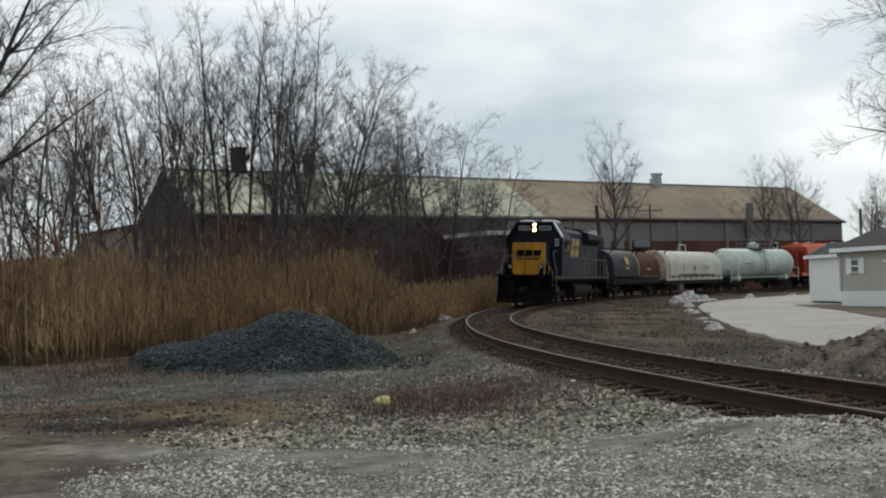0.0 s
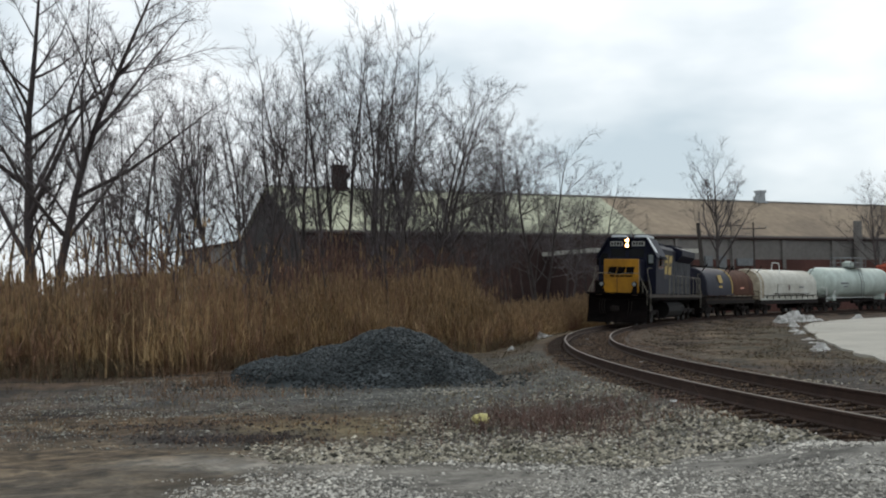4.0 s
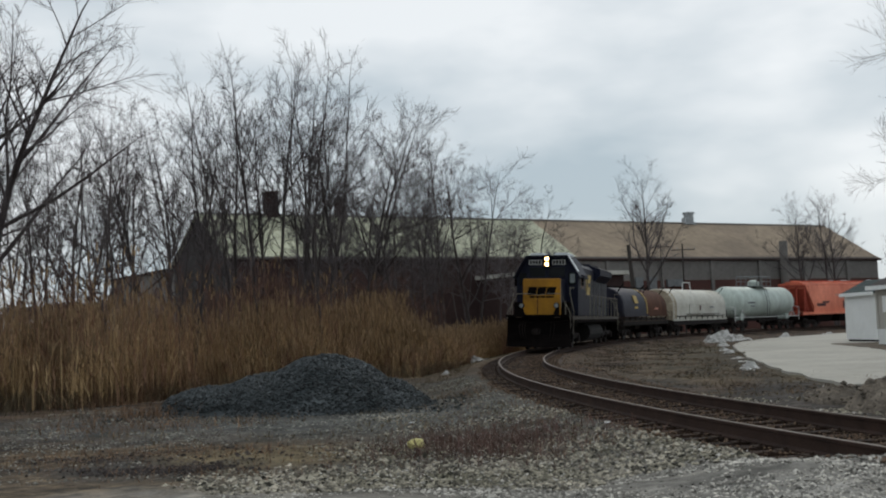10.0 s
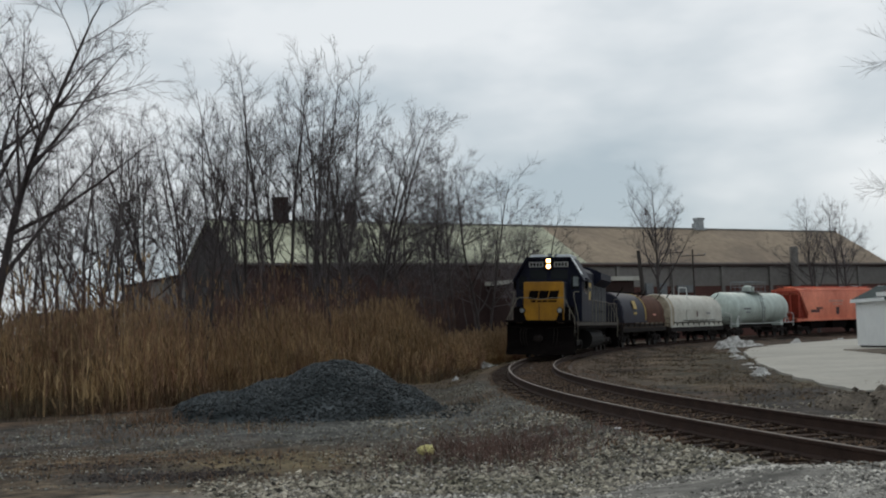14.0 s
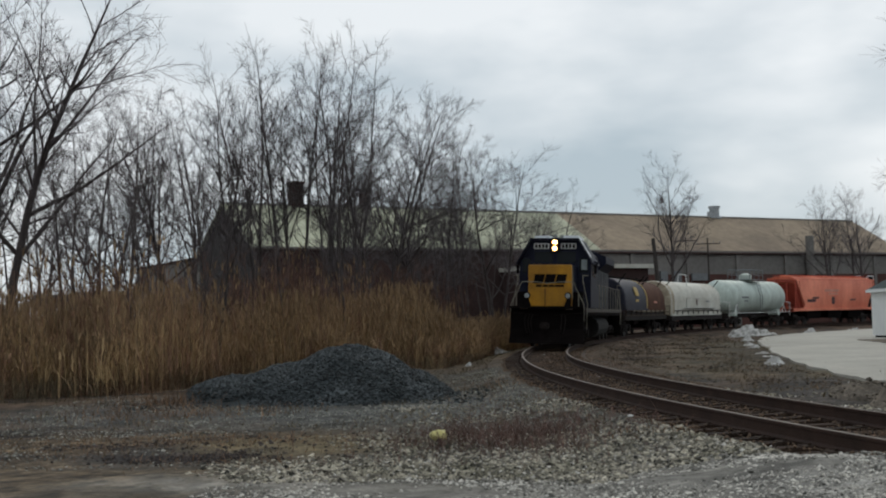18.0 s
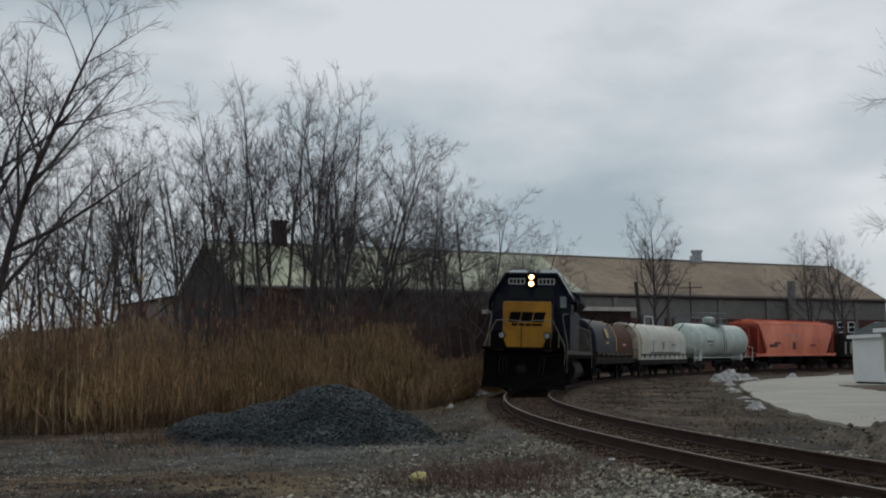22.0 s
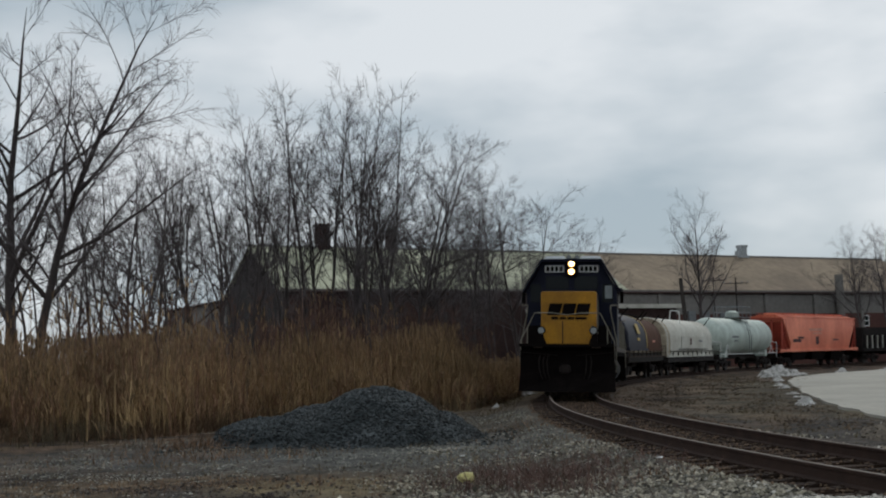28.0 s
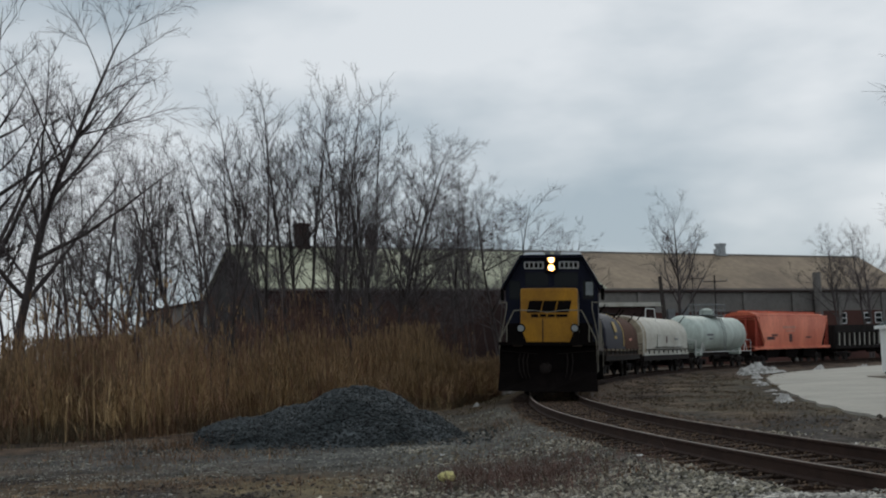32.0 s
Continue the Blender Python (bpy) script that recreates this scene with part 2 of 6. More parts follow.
# ---------------------------------------------------------------- building helpers
class Mesh:
    """A bmesh with the few forms used here."""

    def __init__(self):
        self.bm = bmesh.new()

    def box(self, c, s, m=None, bevel=0.0, taper=1.0):
        r = bmesh.ops.create_cube(self.bm, size=1.0)
        vs = r["verts"]
        for v in vs:
            k = taper if v.co.z > 0 else 1.0
            v.co = Vector((v.co.x * s[0] * k, v.co.y * s[1] * k, v.co.z * s[2]))
        if bevel:
            es = list({e for v in vs for e in v.link_edges})
            vs = list({v for f in bmesh.ops.bevel(self.bm, geom=es, offset=bevel, segments=2, affect="EDGES")["faces"] for v in f.verts} | {v for v in vs if v.is_valid})
        x = Matrix.Translation(c) @ (m or Matrix())
        for v in vs:
            v.co = x @ v.co
        return self

    def tube(self, a, b, r, r2=None, n=8):
        a, b = Vector(a), Vector(b)
        d = b - a
        bmesh.ops.create_cone(self.bm, cap_ends=True, segments=n, radius1=r, radius2=r if r2 is None else r2, depth=d.length,
                              matrix=Matrix.Translation((a + b) / 2) @ d.to_track_quat("Z", "Y").to_matrix().to_4x4())
        return self

    def line(self, pts, r, n=6):
        for a, b in zip(pts, pts[1:]):
            self.tube(a, b, r, n=n)
        return self

    def loft(self, rings, caps=True):
        """Rings of points, all of one length, joined in turn."""
        rows = [[self.bm.verts.new(p) for p in ring] for ring in rings]
        k = len(rows[0])
        for p, q in zip(rows, rows[1:]):
            for i in range(k):
                self.bm.faces.new((p[i], p[(i + 1) % k], q[(i + 1) % k], q[i]))
        if caps:
            self.bm.faces.new(rows[0][::-1])
            self.bm.faces.new(rows[-1])
        return self

    def prism(self, outline, axis, a, b):
        """An outline of pairs pushed along axis 'x', 'y' or 'z' from a to b."""
        def at(p, h):
            return {"x": (h, p[0], p[1]), "y": (p[0], h, p[1]), "z": (p[0], p[1], h)}[axis]
        return self.loft([[at(p, a) for p in outline], [at(p, b) for p in outline]])

    def data(self, name, material):
        bmesh.ops.recalc_face_normals(self.bm, faces=self.bm.faces)
        me = bpy.data.meshes.new(name)
        self.bm.to_mesh(me)
        self.bm.free()
        me.materials.append(material)
        return me


def part(name, mesh, material, parent=None, label="", m=None):
    ob = new(name, mesh.data(name, material) if isinstance(mesh, Mesh) else mesh)
    ob.parent = parent
    if m is not None:
        ob.matrix_basis = m
    if label:
        ob["label"] = label
    return ob


def thing(name, label, category, m=None, group="", kind=""):
    ob = tagged(new(name), label, category, group, kind)
    if m is not None:
        ob.matrix_basis = m
    return ob


def smooth(me, angle=40):
    me.shade_smooth()
    me.set_sharp_from_angle(angle=radians(angle))
    return me


def raw(name, verts, faces, material, shade=False):
    me = bpy.data.meshes.new(name)
    me.from_pydata([tuple(v) for v in verts], [], faces)
    me.materials.append(material)
    if shade:
        me.shade_smooth()
    return me


# ---------------------------------------------------------------- the track's line
DS = 0.5
U = np.arange(460) * DS - 55
PSI = radians(2.95366) - (8.93214e-3 * U - 7.89356e-5 * U ** 2 / 2 + 1.05436e-6 * U ** 3 / 3)
DX, DY = -np.sin(PSI), np.cos(PSI)
TX, TY = np.cumsum(DX) * DS, np.cumsum(DY) * DS
TX, TY = TX - TX[110] + 1.2125, TY - TY[110] + 31.061


def cant(u):
    """How far the track leans towards the inside of its curve, as a slope."""
    f = min(1.0, max(0.0, (u + 2) / 8))
    return 0.038 * f * f * (3 - 2 * f)


def on_track(u, lat=0.0, z=0.0):
    """The place at u metres along the line, lat metres to its inner side."""
    x, y, dx, dy = (float(np.interp(u, U, a)) for a in (TX, TY, DX, DY))
    return Vector((x + lat * dy, y - lat * dx, z - cant(u) * lat))


def track_distance(x, y):
    x, y = np.asarray(x, float), np.asarray(y, float)
    best = np.full(x.shape, 1e9)
    for i in range(0, len(U), 2):
        best = np.minimum(best, (x - TX[i]) ** 2 + (y - TY[i]) ** 2)
    return np.sqrt(best)


def rough(x, y, s):
    return noise.noise((x * s, y * s, 3.1))


NEAR_X, NEAR_Y = np.arange(-70, 71, 0.5), np.arange(-30, 151, 0.5)
NEAR = track_distance(*np.meshgrid(NEAR_X, NEAR_Y))


def ground_z(x, y, d=None):
    if d is None:
        i, j = (x + 70) * 2, (y + 30) * 2
        if 0 <= i < len(NEAR_X) - 1 and 0 <= j < len(NEAR_Y) - 1:
            a, b = int(i), int(j)
            i, j = i - a, j - b
            d = (NEAR[b, a] * (1 - i) + NEAR[b, a + 1] * i) * (1 - j) + (NEAR[b + 1, a] * (1 - i) + NEAR[b + 1, a + 1] * i) * j
        else:
            d = 99.0
    base = -0.37 + 0.045 * rough(x, y, 0.35) + 0.02 * rough(x, y, 1.7)
    c = min(1.0, max(0.0, (11.5 - y) / 1.3)) if d < 6 else 0.0
    c = c * c * (3 - 2 * c)
    k = min(1.0, max(0.0, (d - 1.55 + 0.3 * c) / (1.3 + 2.6 * c)))
    k = k * k * (3 - 2 * k)
    near = -0.238 + 0.055 * min(1.0, max(0.0, (d - 1.18) / 0.22)) + 0.03 * rough(x, y, 1.1) + 0.015 * rough(x, y, 4.0)
    near += (0.14 if d > 0.8 else 0.07) * c + 0.05 * c * (0.8 < d < 1.3)
    return near * (1 - k) + base * k


# ---------------------------------------------------------------- ground
def ground_material():
    m = bpy.data.materials.new("ground_mix")
    m.use_nodes = True
    n, l = m.node_tree.nodes, m.node_tree.links
    b = n["Principled BSDF"]
    b.inputs["Roughness"].default_value = 0.95
    b.inputs["Specular IOR Level"].default_value = 0.2
    tc = n.new("ShaderNodeTexCoord")
    warp = n.new("ShaderNodeTexNoise")
    warp.inputs["Scale"].default_value, warp.inputs["Detail"].default_value = 0.9, 5
    l.new(tc.outputs["Object"], warp.inputs["Vector"])
    off = n.new("ShaderNodeVectorMath")
    off.operation = "MULTIPLY_ADD"
    off.inputs[1].default_value, off.inputs[2].default_value = (2.4, 2.4, 0), (-1.2, -1.2, 0)
    l.new(warp.outputs["Color"], off.inputs[0])
    pos = n.new("ShaderNodeVectorMath")
    pos.operation = "ADD"
    l.new(tc.outputs["Object"], pos.inputs[0])
    l.new(off.outputs[0], pos.inputs[1])

    def tone(c1, c2, scale, detail=6, lo=0.35, hi=0.66):
        t, r = n.new("ShaderNodeTexNoise"), n.new("ShaderNodeValToRGB")
        t.inputs["Scale"].default_value, t.inputs["Detail"].default_value, t.inputs["Roughness"].default_value = scale, detail, 0.7
        l.new(tc.outputs["Object"], t.inputs["Vector"])
        r.color_ramp.elements[0].position, r.color_ramp.elements[0].color = lo, (*c1, 1)
        r.color_ramp.elements[1].position, r.color_ramp.elements[1].color = hi, (*c2, 1)
        l.new(t.outputs[0], r.inputs[0])
        return r.outputs[0]

    def blob(cx, cy, rx, ry, soft=0.5, ragged=True):
        s, q, ln, k = n.new("ShaderNodeVectorMath"), n.new("ShaderNodeVectorMath"), n.new("ShaderNodeVectorMath"), n.new("ShaderNodeMapRange")
        s.operation, q.operation, ln.operation = "SUBTRACT", "MULTIPLY", "LENGTH"
        s.inputs[1].default_value, q.inputs[1].default_value = (cx, cy, 0), (1 / rx, 1 / ry, 0)
        l.new(pos.outputs[0] if ragged else tc.outputs["Object"], s.inputs[0])
        l.new(s.outputs[0], q.inputs[0])
        l.new(q.outputs[0], ln.inputs[0])
        k.interpolation_type = "SMOOTHSTEP"
        k.inputs[1].default_value, k.inputs[2].default_value = 1 + soft, 1 - soft
        k.inputs[3].default_value, k.inputs[4].default_value = 0, 1
        l.new(ln.outputs["Value"], k.inputs[0])
        return k.outputs[0]

    def over(under, top, mask, amount=1.0):
        x, a = n.new("ShaderNodeMix"), n.new("ShaderNodeMath")
        x.data_type = "RGBA"
        a.operation = "MULTIPLY"
        a.inputs[1].default_value = amount
        l.new(mask, a.inputs[0])
        l.new(a.outputs[0], x.inputs[0])
        l.new(under, x.inputs[6])
        l.new(top, x.inputs[7])
        return x.outputs[2]

    dirt = tone((0.015, 0.0092, 0.0062), (0.108, 0.070, 0.044), 0.6, 12, 0.42, 0.60)
    olive = tone((0.028, 0.022, 0.013), (0.122, 0.102, 0.062), 0.9, 12, 0.42, 0.6)
    gravel = tone((0.105, 0.095, 0.079), (0.30, 0.277, 0.238), 9.0)
    mixed = tone((0.024, 0.020, 0.015), (0.100, 0.088, 0.068), 5.0, 9)
    pale = tone((0.28, 0.272, 0.255), (0.40, 0.39, 0.37), 2.5)
    mud = tone((0.040, 0.028, 0.018), (0.175, 0.124, 0.074), 3.6, 12, 0.4, 0.6)
    dark = tone((0.016, 0.014, 0.014), (0.075, 0.066, 0.058), 4.2, 12, 0.4, 0.62)
    packed = tone((0.17, 0.158, 0.138), (0.30, 0.283, 0.25), 4.0, 12)
    smooth_grey = tone((0.048, 0.041, 0.032), (0.110, 0.096, 0.077), 3.0)
    bluish = tone((0.040, 0.045, 0.046), (0.135, 0.143, 0.140), 5.0, 9)
    ochre = tone((0.060, 0.045, 0.022), (0.215, 0.168, 0.088), 4.0, 12)
    litter = tone((0.055, 0.038, 0.022), (0.12, 0.085, 0.050), 1.2)
    c = over(dirt, litter, blob(-30, 52, 34, 26, 0.1))
    c = over(c, olive, blob(7.6, 33, 1.6, 9, 0.7), 0.7)
    c = over(c, olive, blob(10.5, 60, 2.2, 12, 0.7), 0.6)
    c = over(c, dark, blob(6.0, 20.5, 1.8, 4.5, 0.5), 0.9)
    c = over(c, dark, blob(6.6, 26.5, 1.0, 3.0, 0.6), 0.8)
    for x, y, rx, ry in ((5.2, 33, 1.2, 4), (8.0, 47, 1.6, 6), (6.2, 40, 1.0, 4), (10.8, 62, 1.4, 6)):
        c = over(c, olive, blob(x, y, rx, ry, 0.8), 0.75)
    for x, y, rx, ry in ((4.6, 37, 0.8, 4), (7.0, 53, 1.0, 5), (5.6, 29.5, 0.6, 2.2)):
        c = over(c, mud, blob(x, y, rx, ry, 0.8), 0.7)
    c = over(c, dark, blob(4.0, 28.0, 1.0, 8, 0.6), 0.4)
    c = over(c, gravel, blob(0.5, 5, 9.5, 10.5, 0.25))
    c = over(c, mixed, blob(-0.6, 22, 4.2, 14, 0.4), 0.9)
    c = over(c, bluish, blob(-4.5, 21.5, 5.5, 3.6, 0.4), 0.55)
    c = over(c, mud, blob(-4.2, 15.4, 4.0, 1.5, 0.5), 0.9)
    c = over(c, mud, blob(-5.5, 11.5, 3.2, 2.6, 0.5), 0.85)
    c = over(c, dark, blob(-4.1, 14.1, 1.5, 0.8, 0.5), 0.95)
    c = over(c, dark, blob(0.2, 15.2, 1.3, 0.8, 0.5), 0.5)
    c = over(c, pale, blob(-0.6, 10.0, 1.2, 0.9, 0.6), 0.15)
    c = over(c, dark, blob(-6.6, 14.3, 1.6, 0.4, 0.6), 0.8)
    c = over(c, pale, blob(4.6, 10.0, 3.2, 2.6, 0.6), 0.55)
    for i in range(13):
        x = -3.7 + i * 0.75
        c = over(c, packed, blob(x, 10.7 - 0.27 * x, 0.85, 0.55, 0.7, False), 0.40)
    c = over(c, smooth_grey, blob(-4.1, 9.6, 1.9, 1.5, 0.5), 0.55)
    c = over(c, ochre, blob(-2.7, 15.0, 1.2, 1.3, 0.6), 0.65)
    for scale, lo, hi in ((0.75, 0.58, 1.34), (3.1, 0.62, 1.34)):
        t, k, v = n.new("ShaderNodeTexNoise"), n.new("ShaderNodeMapRange"), n.new("ShaderNodeVectorMath")
        t.inputs["Scale"].default_value, t.inputs["Detail"].default_value, t.inputs["Roughness"].default_value = scale, 9, 0.68
        l.new(pos.outputs[0], t.inputs["Vector"])
        k.inputs[1].default_value, k.inputs[2].default_value, k.inputs[3].default_value, k.inputs[4].default_value = 0.38, 0.62, lo, hi
        l.new(t.outputs[0], k.inputs[0])
        v.operation = "SCALE"
        l.new(c, v.inputs[0])
        l.new(k.outputs[0], v.inputs["Scale"])
        c = v.outputs[0]
    l.new(c, b.inputs["Base Color"])
    bn, bp = n.new("ShaderNodeTexNoise"), n.new("ShaderNodeBump")
    bn.inputs["Scale"].default_value, bn.inputs["Detail"].default_value = 14, 8
    l.new(tc.outputs["Object"], bn.inputs["Vector"])
    bp.inputs["Strength"].default_value, bp.inputs["Distance"].default_value = 0.7, 0.05
    l.new(bn.outputs[0], bp.inputs["Height"])
    l.new(bp.outputs[0], b.inputs["Normal"])
    return m


def build_ground():
    xs = np.concatenate([[-2500, -1200, -600, -300, -160, -100, -70, -50, -38, -28], np.arange(-20, 22, 0.28), [24, 28, 34, 42, 52, 66, 84, 110, 160, 300, 600, 1200, 2500]])
    ys = np.concatenate([[-1500, -500, -150, -60, -25, -10, 0], np.arange(4, 32, 0.28), np.arange(32, 130, 1.1), [134, 142, 155, 175, 210, 300, 600, 1200, 2600]])
    gx, gy = np.meshgrid(xs, ys)
    dist = track_distance(gx.ravel(), gy.ravel())
    verts = [(x, y, ground_z(x, y, d)) for x, y, d in zip(gx.ravel(), gy.ravel(), dist)]
    w = len(xs)
    faces = [(j * w + i, j * w + i + 1, (j + 1) * w + i + 1, (j + 1) * w + i) for j in range(len(ys) - 1) for i in range(w - 1)]
    tagged(new("ground", raw("ground", verts, faces, ground_material(), True)), "gravel, mud and dead grass ground beside a railway", "ground", kind="structure")


build_ground()


# ---------------------------------------------------------------- track
def build_track():
    track = thing("railway_track", "single curved railway track with rusty rails and worn timber ties", "railway track", kind="structure")
    prof = [(-0.07, -0.18), (0.07, -0.18), (0.07, -0.165), (0.012, -0.145), (0.010, -0.04), (0.036, -0.03), (0.036, -0.003), (0.026, 0.0), (-0.026, 0.0),
            (-0.036, -0.003), (-0.036, -0.03), (-0.010, -0.04), (-0.012, -0.145), (-0.07, -0.165)]
    for side in (-0.7525, 0.7525):
        us = np.concatenate([np.arange(-52, 60, 0.5), np.arange(60, 168, 1.5)])
        rings = [[on_track(u, side + p, q) for p, q in prof] for u in us]
        rail = part("rail", Mesh().loft(rings), M["rail"], track)
        head = [(-0.027, 0.0006), (0.027, 0.0006), (0.024, 0.0025), (-0.024, 0.0025)]
        part("running_surface", Mesh().loft([[on_track(u, side + p, q) for p, q in head] for u in us]), M["rail_head"], rail, "worn bright top of the rail")
    me = Mesh().box((0, 0, -0.275), (2.6, 0.22, 0.18), bevel=0.012).data("tie", M["tie"])
    plate = Mesh().box((0, 0, -0.181), (0.36, 0.19, 0.012)).box((0.11, 0.05, -0.165), (0.03, 0.03, 0.03)).box((-0.11, -0.05, -0.165), (0.03, 0.03, 0.03)).data("tie_plate", M["plate"])
    rest = []
    for i, u in enumerate(np.arange(-40, 166, 0.53)):
        p = on_track(u)
        psi = float(np.interp(u, U, PSI)) + random.uniform(-0.03, 0.03)
        m = Matrix.Translation((p.x, p.y, random.uniform(-0.015, 0.006))) @ Matrix.Rotation(psi, 4, "Z") @ Matrix.Rotation(cant(u), 4, "Y")
        if u < 64:
            tie = part("tie", me, None, track, m=m)
            if u < 30:
                for s in (-0.7525, 0.7525):
                    part("tie_plate", plate, None, tie, m=Matrix.Translation((s, 0, 0)))
        else:
            rest.append(m)
    vs, fs = [], []
    for m in rest:
        k = len(vs)
        vs += [tuple(m @ Vector((a * 1.3, b * 0.11, c))) for a in (-1, 1) for b in (-1, 1) for c in (-0.36, -0.19)]
        fs += [tuple(k + q for q in f) for f in ((0, 1, 3, 2), (4, 6, 7, 5), (0, 4, 5, 1), (2, 3, 7, 6), (1, 5, 7, 3))]
    tagged(part("far_ties", raw("far_ties", vs, fs, M["tie"]), None, track), kind="stuff")


build_track()
# ---------------------------------------------------------------- mill building
FX, FY = Vector((0.838, 0.545, 0)), Vector((-0.545, 0.838, 0))   # along the long wall, and back from it
CORNER = Vector((11.1, 142.0, 0))                              # foot of the wall at the seam of the two roofs


def mill(s, b, z):
    return CORNER + FX * s + FY * b + Vector((0, 0, z))


def slab(points, thick):
    """A flat plate over three or four corners, with its thickness downwards."""
    n = (points[1] - points[0]).cross(points[2] - points[0]).normalized()
    n = n if n.z > 0 else -n
    return Mesh().loft([[p - n * thick for p in points], list(points)])


def build_mill():
    b = thing("mill_building", "long old mill hall with pale and rust-brown metal roof", "building")
    S0, SP, S1, HW, E, R = -43.9, 0.0, 53.8, 9.2, 9.2, 14.5
    wall = part("front_wall", slab([mill(S0, 0, 6.2), mill(S1, 0, 6.2), mill(S1, 0, E), mill(S0, 0, E)], 0.3), M["siding_grey"], b, "grey sheet siding under the eave")
    low = part("lower_wall", slab([mill(SP - 6, -0.12, -0.6), mill(S1, -0.12, -0.6), mill(S1, -0.12, 6.2), mill(SP - 6, -0.12, 6.2)], 0.3), M["brick"], b, "red brick lower wall")
    part("dark_wall", slab([mill(S0, -0.12, -0.6), mill(SP - 6, -0.12, -0.6), mill(SP - 6, -0.12, E - 0.3), mill(S0, -0.12, E - 0.3)], 0.3), M["siding_dark"], b, "dark brown wall under the pale roof")
    part("back_wall", slab([mill(S0, 2 * HW, -0.6), mill(S1, 2 * HW, -0.6), mill(S1, 2 * HW, E), mill(S0, 2 * HW, E)], 0.3), M["siding_grey"], b)
    for s in (S0, S1):
        part("gable_wall", Mesh().loft([[mill(s + d, 0, -0.6), mill(s + d, 2 * HW, -0.6), mill(s + d, 2 * HW, E), mill(s + d, HW, R - 0.1), mill(s + d, 0, E)] for d in (0, 0.3 if s < 0 else -0.3)]), M["gable"], b)
    for name, a, c, mt, lab in (("pale_roof", S0 - 0.5, SP, "roof_pale", "pale weathered metal roof"), ("brown_roof", SP, S1 + 0.5, "roof_brown", "rust-brown metal roof")):
        for back in (0, 1):
            y0 = -0.5 if not back else 2 * HW + 0.5
            roof = part(name, slab([mill(a, y0, E - 0.29), mill(c, y0, E - 0.29), mill(c, HW, R), mill(a, HW, R)], 0.12), M[mt], b, lab)
            if not back and mt == "roof_pale":
                # sheet seams
                seam = Mesh()
                for s in np.arange(a + 1.2, c - 0.2, 2.4):
                    p, q = mill(s, y0, E - 0.25), mill(s, HW, R + 0.04)
                    seam.tube(p, q, 0.022, n=4)
                part("roof_seam", seam, M[mt], roof)
    part("ridge_cap", Mesh().tube(mill(S0 - 0.5, HW, R + 0.02), mill(S1 + 0.5, HW, R + 0.02), 0.16, n=6), M["siding_grey"], b)
    part("eave_gutter", Mesh().tube(mill(S0 - 0.5, -0.55, E - 0.35), mill(S1 + 0.5, -0.55, E - 0.35), 0.16, n=6), M["siding_dark"], b, "dark eave gutter")
    for s in np.arange(4, S1, 8.6):
        part("pilaster", slab([mill(s, -0.3, -0.6), mill(s + 0.5, -0.3, -0.6), mill(s + 0.5, -0.3, E - 0.5), mill(s, -0.3, E - 0.5)], 0.3), M["siding_grey"], b)
    for s in (38.5, 43.3, 45.5, 51.0):
        w = part("window", slab([mill(s, -0.45, 4.45), mill(s + 1.3, -0.45, 4.45), mill(s + 1.3, -0.45, 5.85), mill(s, -0.45, 5.85)], 0.06), M["glass"], b)
        fr = Mesh()
        for p, q in (((s, 4.45), (s + 1.3, 4.45)), ((s, 5.85), (s + 1.3, 5.85)), ((s, 4.45), (s, 5.85)), ((s + 1.3, 4.45), (s + 1.3, 5.85)), ((s, 5.15), (s + 1.3, 5.15))):
            fr.tube(mill(p[0], -0.5, p[1]), mill(q[0], -0.5, q[1]), 0.065, n=4)
        part("window_frame", fr, M["trim_white"], w, "white window frame")
    for s, w, h in ((-35.6, 1.35, 2.7), (-27.0, 1.05, 2.3)):
        v = Mesh().box((0, 0, 0), (w, w, h)).box((0, 0, h / 2 + 0.12), (w * 1.2, w * 1.2, 0.25))
        part("roof_ventilator", v, M["siding_dark"], b, "dark square roof ventilator", m=Matrix.Translation(mill(s, HW, R + h / 2 - 0.3)) @ Matrix.Rotation(radians(33), 4, "Z"))
    v = Mesh().box((0, 0, 0), (0.95, 0.95, 1.2)).box((0, 0, 0.72), (1.15, 1.15, 0.34)).box((-0.45, 0, -0.25), (1.0, 0.8, 0.7)).box((0, 0, -0.7), (2.0, 0.9, 0.3))
    part("roof_ventilator", v, M["galvanised"], b, "pale grey metal roof ventilator", m=Matrix.Translation(mill(26.8, HW, R + 0.7)) @ Matrix.Rotation(radians(33), 4, "Z"))
    duct = Mesh().tube(mill(34.2, -0.9, 2.5), mill(34.2, -0.9, 11.3), 0.55, n=10)
    part("wall_duct", duct, M["siding_grey"], b, "dark vertical duct against the wall")
    part("wall_vent", slab([mill(13.5, -0.5, 5.4), mill(16, -0.5, 5.4), mill(16, -0.5, 6.3), mill(13.5, -0.5, 6.3)], 0.3), M["metal_grey"], b)
    for s in (8.4, 10.6):
        part("louvre", slab([mill(s, -0.5, 4.9), mill(s + 1.1, -0.5, 4.9), mill(s + 1.1, -0.5, 6.6), mill(s, -0.5, 6.6)], 0.3), M["metal_grey"], b)

    w = thing("flat_wing", "dark flat-roofed wing behind the mill hall", "building")
    part("wall", Mesh().loft([[mill(S0 + a, 2 * HW + c, z) for a, c in ((0.4, 0), (30, 0), (30, 27), (0.4, 27))] for z in (-0.6, 9.0)]), M["siding_grey"], w)
